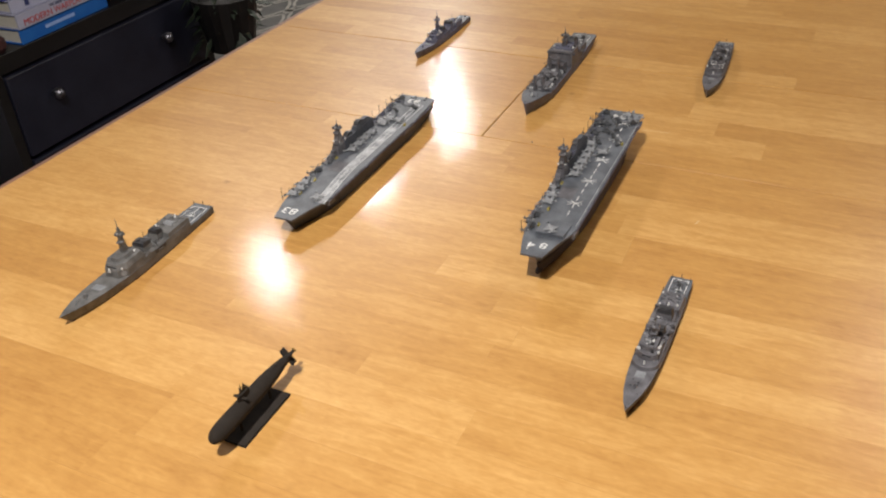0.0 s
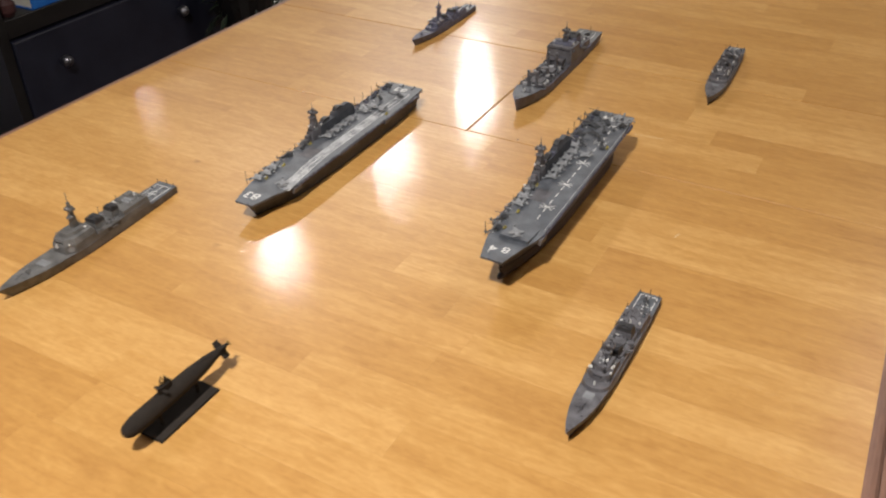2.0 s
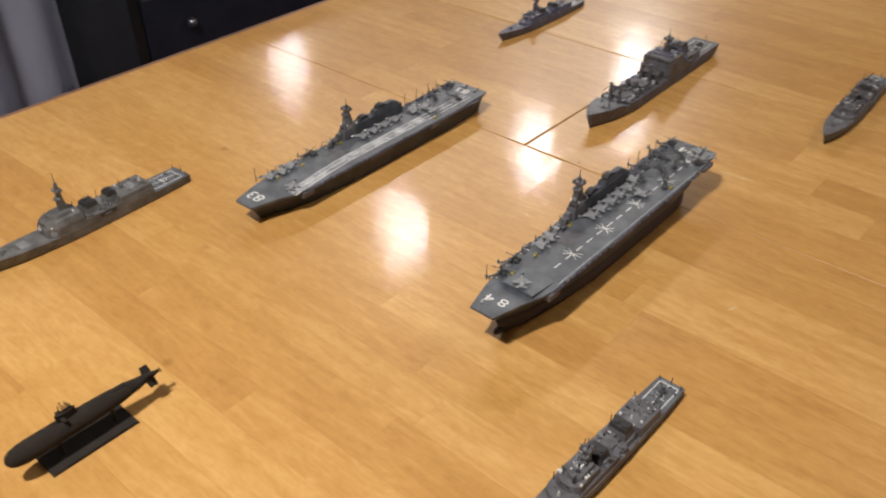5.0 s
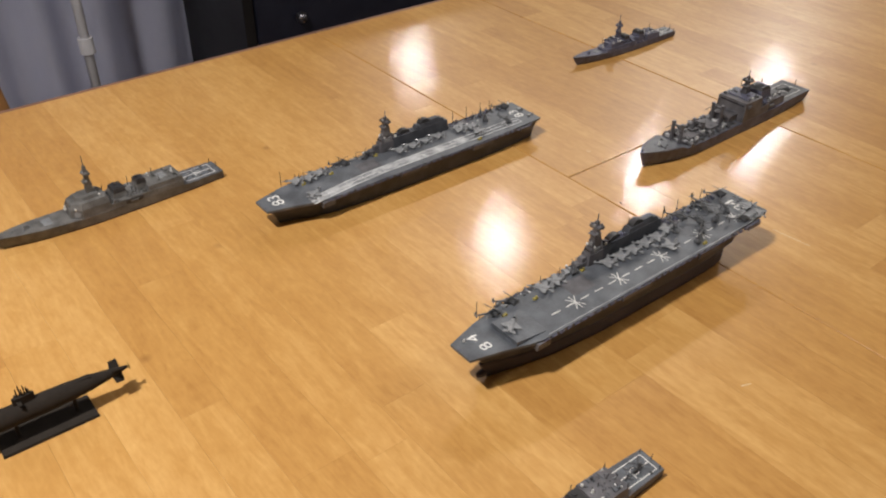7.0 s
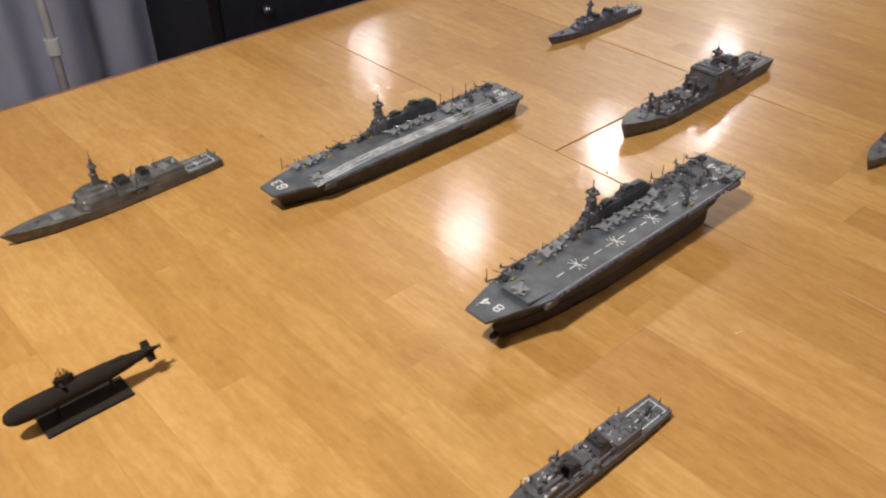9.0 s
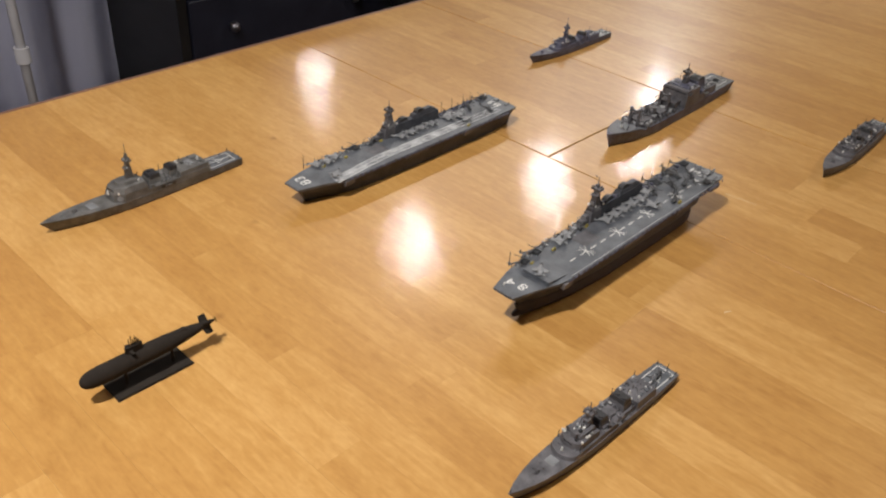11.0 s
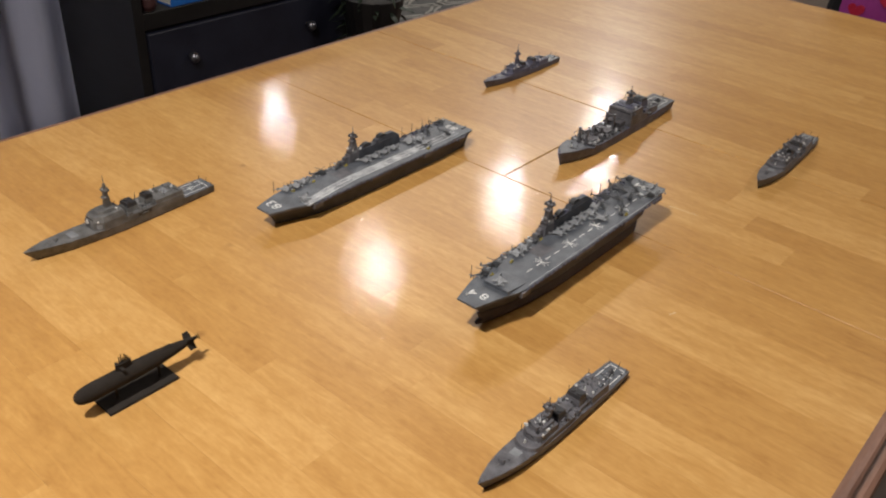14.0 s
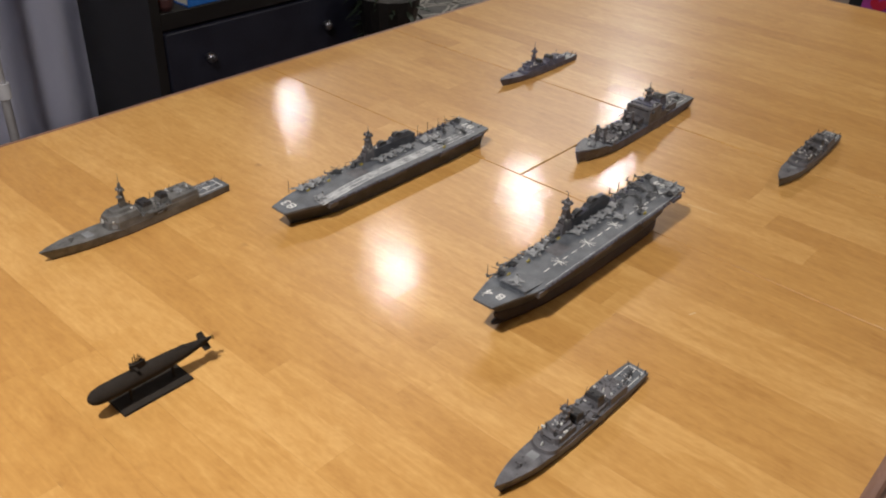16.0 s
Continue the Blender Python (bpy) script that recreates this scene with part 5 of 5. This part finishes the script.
for sz in (DT, 0.93):
    part("shelf", made(bx, DD + 0.012, -0.001, DY0 + 0.028, DY1 - 0.028, sz - 0.045, sz), cabinet_black, dresser, "", 1, bevel=0.002)
for z0, z1 in ((0.06, 0.297), (0.309, 0.52)):
    dr = part("drawer", made(bx, -0.33, 0.006, DY0 + 0.031, DY1 - 0.031, z0, z1), drawer_blue, dresser, "dark blue-black drawer front", 1, bevel=0.004)
    for ky in (-0.227, 0.191):
        bm = bmesh.new()
        kz = (z0 + z1) / 2 + 0.023
        tube(bm, (0.004, ky, kz), (0.018, ky, kz), 0.006, n=10)
        ball(bm, 0.026, ky, kz, 0.015, 1, 14, 10)
        part("knob", bm, metal_knob, dr, "round brushed metal knob", 1, smooth=True)

vase_pink = mottled("dusky_pink_glaze", (0.04, 0.015, 0.016), (0.07, 0.028, 0.028), 40, 0.4)
vase = thing("vase", pose(-1.40, 0.345, DT), "small dusky pink vase on the black shelf", "vase")
bm = bmesh.new()
for z0, z1, r0, r1 in ((0, 0.012, 0.014, 0.022), (0.012, 0.03, 0.022, 0.022), (0.03, 0.045, 0.022, 0.009), (0.045, 0.06, 0.009, 0.012)):
    tube(bm, (0, 0, z0), (0, 0, z1), r0, r1, 18)
part("body", bm, vase_pink, vase, "", 1)


def book(x, y, z, w, l, h, cover, label, turn=0.0):
    """Closed book lying flat with its spine towards +x."""
    ob = thing("book", pose(x, y, z, 0, 0, turn), label, "book", "stack of books on the shelf")
    part("page_block", made(bx, -w + 0.004, -0.004, -l / 2 + 0.004, l / 2 - 0.004, 0.003, h - 0.003), paper, ob, "", 1)
    part("cover", made(bx, -w, 0, -l / 2, l / 2, 0, 0.003), cover, ob, "", 1)
    part("cover", made(bx, -w, 0, -l / 2, l / 2, h - 0.003, h), cover, ob, "", 1)
    part("spine", made(bx, -0.004, 0.001, -l / 2, l / 2, 0.0, h), cover, ob, "", 1, bevel=0.001)
    return ob


b0 = book(-1.385, 0.55, DT + 0.0004, 0.24, 0.30, 0.037, book_blue, "large blue-spined book at the bottom of the stack", 2)
b1 = book(-1.38, 0.55, DT + 0.0378, 0.23, 0.30, 0.036, book_white, "white-spined book with a red title", 2)
b2 = book(-1.39, 0.555, DT + 0.0742, 0.22, 0.30, 0.03, book_white, "white-spined book with small blue marks")
b3 = book(-1.395, 0.545, DT + 0.1046, 0.22, 0.29, 0.04, book_navy, "violet-blue book on top of the stack", -3)
lettering("title", "MODERN WARPLANES", 0.0015, -0.02, 0.012, 0.022, 90, red_ink, b1, 1.0, 90, 1)
lettering("title", "THE GREAT BOOK OF", 0.0015, 0.0, 0.027, 0.009, 90, dark_ink, b1, 1.0, 90, 1)
for ob, yy, zz, ww, hh, mt in ((b0, -0.02, 0.019, 0.10, 0.008, blue_ink), (b2, -0.10, 0.015, 0.012, 0.016, dark_ink), (b2, 0.02, 0.015, 0.05, 0.006, dark_ink), (b1, 0.125, 0.018, 0.03, 0.006, dark_ink)):
    part("printed_bar", made(bx, 0.001, 0.0017, yy - ww / 2, yy + ww / 2, zz - hh / 2, zz + hh / 2), mt, ob, "", 1)


# dark trailing plant at the bookcase's end
plant = thing("trailing_plant", pose(-1.26, 1.02, 0), "dark green trailing house plant in a black pot stand", "plant")
bm = bmesh.new()
tube(bm, (0, 0, 0.0), (0, 0, 0.36), 0.03, 0.03, 12)
tube(bm, (0, 0, 0.0), (0, 0, 0.02), 0.12, 0.12, 20)
tube(bm, (0, 0, 0.36), (0, 0, 0.52), 0.07, 0.10, 20)
part("pot_stand", bm, cabinet_black, plant, "", 1)
rnd = random.Random(9)
bm = bmesh.new()
for i in range(110):
    a, d = rnd.uniform(0, 2 * math.pi), rnd.uniform(0.02, 0.11)
    p = Vector((math.cos(a) * d, math.sin(a) * d, 0.52 + rnd.uniform(-0.17, 0.12) - 1.2 * max(0, d - 0.09)))
    u = Vector((math.cos(a), math.sin(a), rnd.uniform(-1.4, 0.2))).normalized()
    w = u.cross(Vector((0, 0, 1))).normalized() * rnd.uniform(0.008, 0.014)
    l = rnd.uniform(0.04, 0.075)
    q = [p, p + u * l * 0.4 + w, p + u * l - Vector((0, 0, 0.01)), p + u * l * 0.4 - w]
    lo = [bm.verts.new(v) for v in q]
    hi = [bm.verts.new(v + Vector((0, 0, 0.0012))) for v in q]
    bm.faces.new(hi), bm.faces.new(lo[::-1])
    for k in range(4):
        bm.faces.new((lo[k], lo[(k + 1) % 4], hi[(k + 1) % 4], hi[k]))
tagged(part("leaves", bm, leaf_green, plant, "dark green drooping leaves", 1), "", "", "", "stuff")

# rug with a trellis pattern
rug = thing("rug", pose(-2.35, 2.6, 0.0), "grey rug with a cream trellis pattern on the dark floor", "rug")
part("rug_base", made(bx, -0.75, 0.75, -1.0, 1.0, 0.0, 0.012), rug_grey, rug, "", 1, bevel=0.003)
bm = bmesh.new()
for i in range(-4, 5):
    for j in range(-5, 6):
        cx, cy = i * 0.17 + (0.085 if j % 2 else 0), j * 0.18
        if abs(cx) > 0.62 or abs(cy) > 0.86:
            continue
        ring = [(cx + 0.085 * math.cos(t) * (1 + 0.16 * math.cos(4 * t)), cy + 0.16 * math.sin(t) * (1 + 0.16 * math.cos(4 * t))) for t in (2 * math.pi * k / 20 for k in range(20))]
        for k in range(20):
            (xa, ya), (xb, yb) = ring[k], ring[(k + 1) % 20]
            strip(bm, xa, ya, xb, yb, 0.014, 0.0115, 0.002)
part("trellis", bm, rug_cream, rug, "cream trellis lines", 1)


# curtain with deep folds, gathered beside the cabinet
def curtain_mesh(bm, y0, y1, x, z0, z1, folds, depth, seed):
    rnd = random.Random(seed)
    n, rows = folds * 12, 10
    ph = [rnd.uniform(0.7, 1.3) for _ in range(folds + 1)]
    grid = []
    for r in range(rows + 1):
        z = z0 + (z1 - z0) * r / rows
        flare = 1 - 0.18 * r / rows
        row = []
        for i in range(n + 1):
            t = i / n
            a = depth * flare * ph[int(t * folds)] * math.sin(2 * math.pi * folds * t + 0.35 * math.sin(z * 2.2 + seed))
            row.append(bm.verts.new((x + a, y0 + (y1 - y0) * (t + 0.012 * math.sin(3 * z + 7 * t)), z)))
        grid.append(row)
    for a, b in zip(grid, grid[1:]):
        for i in range(n):
            bm.faces.new((a[i], a[i + 1], b[i + 1], b[i]))
    bmesh.ops.solidify(bm, geom=bm.faces[:], thickness=0.003)


cur = thing("curtain", pose(0, 0, 0), "pale grey-white curtain hanging in soft folds", "curtain")
part("drape", made(curtain_mesh, -0.30, 0.33, -1.765, 0.012, 2.2, 4, 0.022, 3), cloth_white, cur, "", 1, smooth=True)
part("drape", made(curtain_mesh, -1.5, -0.34, -1.765, 0.012, 2.2, 6, 0.022, 4), cloth_white, cur, "", 1, smooth=True)
part("rod", made(tube, (-1.765, -1.6, 2.215), (-1.765, 0.36, 2.215), 0.012, n=12), metal_knob, cur, "", 1)
for by in (-1.55, 0.34):
    part("bracket", made(tube, (-1.86, by, 2.215), (-1.765, by, 2.215), 0.008, n=8), metal_knob, cur, "", 1)

white_plastic = mottled("white_plastic", (0.6, 0.6, 0.64), (0.7, 0.7, 0.74), 30, 0.4)
pole = thing("floor_lamp", pose(-1.44, -0.085, 0), "slim white floor lamp pole with a joint collar", "lamp")
part("base", made(tube, (0, 0, 0), (0, 0, 0.02), 0.12, 0.11, 24), white_plastic, pole, "", 1)
part("pole", made(tube, (0, 0, 0.02), (0, 0, 1.5), 0.011, 0.011, 14), white_plastic, pole, "", 1, smooth=True)
part("collar", made(tube, (0, 0, 0.438), (0, 0, 0.475), 0.017, 0.017, 16), white_plastic, pole, "", 1)
part("shade", made(tube, (0, 0, 1.42), (0, 0, 1.62), 0.12, 0.08, 24), white_plastic, pole, "", 1)


def sweep(bm, pts, r, n):
    """One unbroken round bar along a path."""
    rings = []
    for i, p in enumerate(pts):
        d = (Vector(pts[min(i + 1, len(pts) - 1)]) - Vector(pts[max(i - 1, 0)])).normalized()
        u = d.cross(Vector((1, 0, 0)) if abs(d.x) < 0.9 else Vector((0, 1, 0))).normalized()
        w = d.cross(u)
        rings.append([bm.verts.new(Vector(p) + (u * math.cos(2 * math.pi * k / n) + w * math.sin(2 * math.pi * k / n)) * r) for k in range(n)])
    for a, b in zip(rings, rings[1:]):
        for k in range(n):
            bm.faces.new((a[k], a[(k + 1) % n], b[(k + 1) % n], b[k]))
    bm.faces.new(rings[0][::-1]), bm.faces.new(rings[-1])


# dining chair drawn up on the far side
def dining_chair(m, label):
    """Chair that faces +x: turned legs, a seat and a rounded back."""
    ch = thing("dining_chair", m, label, "chair", "chairs round the table")
    part("seat", made(bx, -0.21, 0.21, -0.22, 0.22, 0.43, 0.46, 0.01, 0.01), chair_wood, ch, "", 1, bevel=0.008)
    for lx, ly in ((-0.18, -0.18), (-0.18, 0.18), (0.18, -0.18), (0.18, 0.18)):
        part("leg", made(tube, (lx * 1.1, ly * 1.1, 0), (lx, ly, 0.435), 0.014, 0.02, 12), chair_wood, ch, "", 1)
    bm = bmesh.new()
    pts = [(-0.20 - 0.05 * math.sin(t), -0.20 * math.cos(t), 0.45 + 0.37 * math.sin(t) ** 0.6) for t in (math.pi * k / 20 for k in range(21))]
    sweep(bm, pts, 0.023, 12)
    part("back_hoop", bm, chair_wood, ch, "", 1, smooth=True)
    for sy in (-0.12, -0.06, 0, 0.06, 0.12):
        part("spindle", made(tube, (-0.19, sy * 0.85, 0.455), (-0.245, sy, 0.455 + 0.36 * (1 - (sy / 0.2) ** 2) ** 0.35), 0.008, 0.006, 8), chair_wood, ch, "", 1)
    return ch


dining_chair(pose(-0.72, -0.585, 0), "honey-brown wooden hoop-back dining chair")

# black chair with a gift bag beyond the table's end
seat = thing("armless_chair", pose(0.1, 1.52, 0), "black upholstered chair beyond the table end", "chair")
part("seat", made(bx, -0.26, 0.26, -0.25, 0.25, 0.36, 0.48, 0.02, 0.02), black_cloth, seat, "", 1, bevel=0.02)
part("backrest", made(bx, -0.26, 0.26, 0.2, 0.3, 0.47, 0.95, 0.02, 0.01), black_cloth, seat, "", 1, bevel=0.02)
for lx, ly in ((-0.22, -0.2), (0.22, -0.2), (-0.22, 0.24), (0.22, 0.24)):
    part("leg", made(tube, (lx, ly, 0), (lx, ly, 0.37), 0.018, 0.022, 10), cabinet_black, seat, "", 1)
bag = thing("gift_bag", pose(0.125, 1.45, 0.4805), "shiny magenta and violet gift bag with red hearts", "bag")
part("body", made(bx, -0.15, 0.15, -0.06, 0.06, 0.0, 0.30, 0.004, 0.012), bag_violet, bag, "", 1, bevel=0.003)
part("panel", made(bx, -0.149, 0.02, -0.0625, -0.055, 0.1, 0.295, 0.0, 0.0, 0.008), bag_pink, bag, "magenta front panel", 1)
for hx, hz, hk in ((-0.11, 0.225, 0.02), (-0.05, 0.26, 0.016), (0.06, 0.235, 0.02), (-0.02, 0.18, 0.018), (0.1, 0.16, 0.018)):
    ring = [(hk * 1.0 * math.sin(t) ** 3, hk * (0.8125 * math.cos(t) - 0.3125 * math.cos(2 * t) - 0.125 * math.cos(3 * t) - 0.0625 * math.cos(4 * t))) for t in (2 * math.pi * k / 24 for k in range(24))]
    bm = bmesh.new()
    prism(bm, ring, 0, 0.002)
    bmesh.ops.rotate(bm, verts=bm.verts, cent=(0, 0, 0), matrix=Matrix.Rotation(math.pi / 2, 3, "X"))
    bmesh.ops.translate(bm, verts=bm.verts, vec=(hx, -0.0605, hz))
    part("heart", bm, heart_red, bag, "red heart", 1)
for s in (-0.045, 0.045):
    bm = bmesh.new()
    pts = [(-0.06 * math.cos(t), s, 0.295 + 0.09 * math.sin(t)) for t in (math.pi * k / 12 for k in range(13))]
    sweep(bm, pts, 0.0025, 6)
    part("handle", bm, bag_violet, bag, "", 1)

# ceiling light housings, the last one for the added fill lamp
trim_white = mottled("trim_white", (0.7, 0.69, 0.66), (0.78, 0.77, 0.74), 20, 0.5)
for lx, ly, watts in LAMPS:
    cl = thing("ceiling_and_fill_light", pose(lx, ly, CEILING_Z), "round white ceiling light with a thin rim, the last one an added fill", "ceiling light", "ceiling lights")
    bm = bmesh.new()
    ri, ro = 0.088, 0.11
    for k in range(32):
        a0, a1 = 2 * math.pi * k / 32, 2 * math.pi * (k + 1) / 32
        prism(bm, [(ri * math.cos(a0), ri * math.sin(a0)), (ro * math.cos(a0), ro * math.sin(a0)), (ro * math.cos(a1), ro * math.sin(a1)), (ri * math.cos(a1), ri * math.sin(a1))], -0.04, 0)
    part("rim", bm, trim_white, cl, "", 1)
    part("backing", made(tube, (0, 0, -0.02), (0, 0, 0), 0.088, n=32), trim_white, cl, "", 1)


# ---- table staves, one by one ----
def stave_mesh(x0, x1, y0, y1, ease):
    """Stave with hairline joints; ease: (x0, x1, y0, y1) arris widths, wide where it borders a leaf seam."""
    bm = bmesh.new()
    t = 0.026
    rings = []
    for f, d in ((0.0, t), (0.0, 1.0), (0.15, 0.45), (0.45, 0.12), (1.0, 0.0)):
        a, b_, c, e = (v * f for v in ease)
        plan = ((x0 + a, y0 + c, 0, 2), (x1 - b_, y0 + c, 1, 2), (x1 - b_, y1 - e, 1, 3), (x0 + a, y1 - e, 0, 3))
        rings.append([bm.verts.new((x, y, -d if d == t else -d * 0.8 * max(ease[i], ease[j]))) for x, y, i, j in plan])
    bm.faces.new(rings[0][::-1]), bm.faces.new(rings[-1])
    for a, b_ in zip(rings, rings[1:]):
        for i in range(4):
            bm.faces.new((a[i], a[(i + 1) % 4], b_[(i + 1) % 4], b_[i]))
    me = bpy.data.meshes.new("stave")
    bm.to_mesh(me)
    bm.free()
    me.materials.append(wood)
    return me


rnd = random.Random(4)
GAP = 0.0006
SEAMS = (-GAP, GAP, LEAF - GAP, LEAF + GAP)
for y0, y1, count, halves in ((NEAR, -GAP, 20, ((-HALF, HALF),)), (GAP, LEAF - GAP, 6, ((-HALF, -GAP), (GAP, HALF))), (LEAF + GAP, FAR, 20, ((-HALF, HALF),))):
    cuts = [y0 + (y1 - y0) * i / count + (rnd.uniform(-0.008, 0.008) if 0 < i < count else 0) for i in range(count + 1)]
    for ya, yb in zip(cuts, cuts[1:]):
        for xa, xb in halves:
            x, first = xa, True
            while x < xb - 1e-6:
                ln = rnd.uniform(0.12, 0.5) if first else rnd.uniform(0.26, 0.62)
                first = False
                nx = xb if xb - (x + ln) < 0.14 else x + ln
                k, j = 0.00001, 0.00004
                wide = [0.0013 if edge else k for edge in (abs(x) < 0.002, abs(nx) < 0.002, ya in SEAMS, yb in SEAMS)]
                st = new("stave", stave_mesh(x + j, nx - j, ya + j, yb - j, wide))
                st.parent = table
                st.matrix_basis = pose(0, 0, TOP)
                x = nx
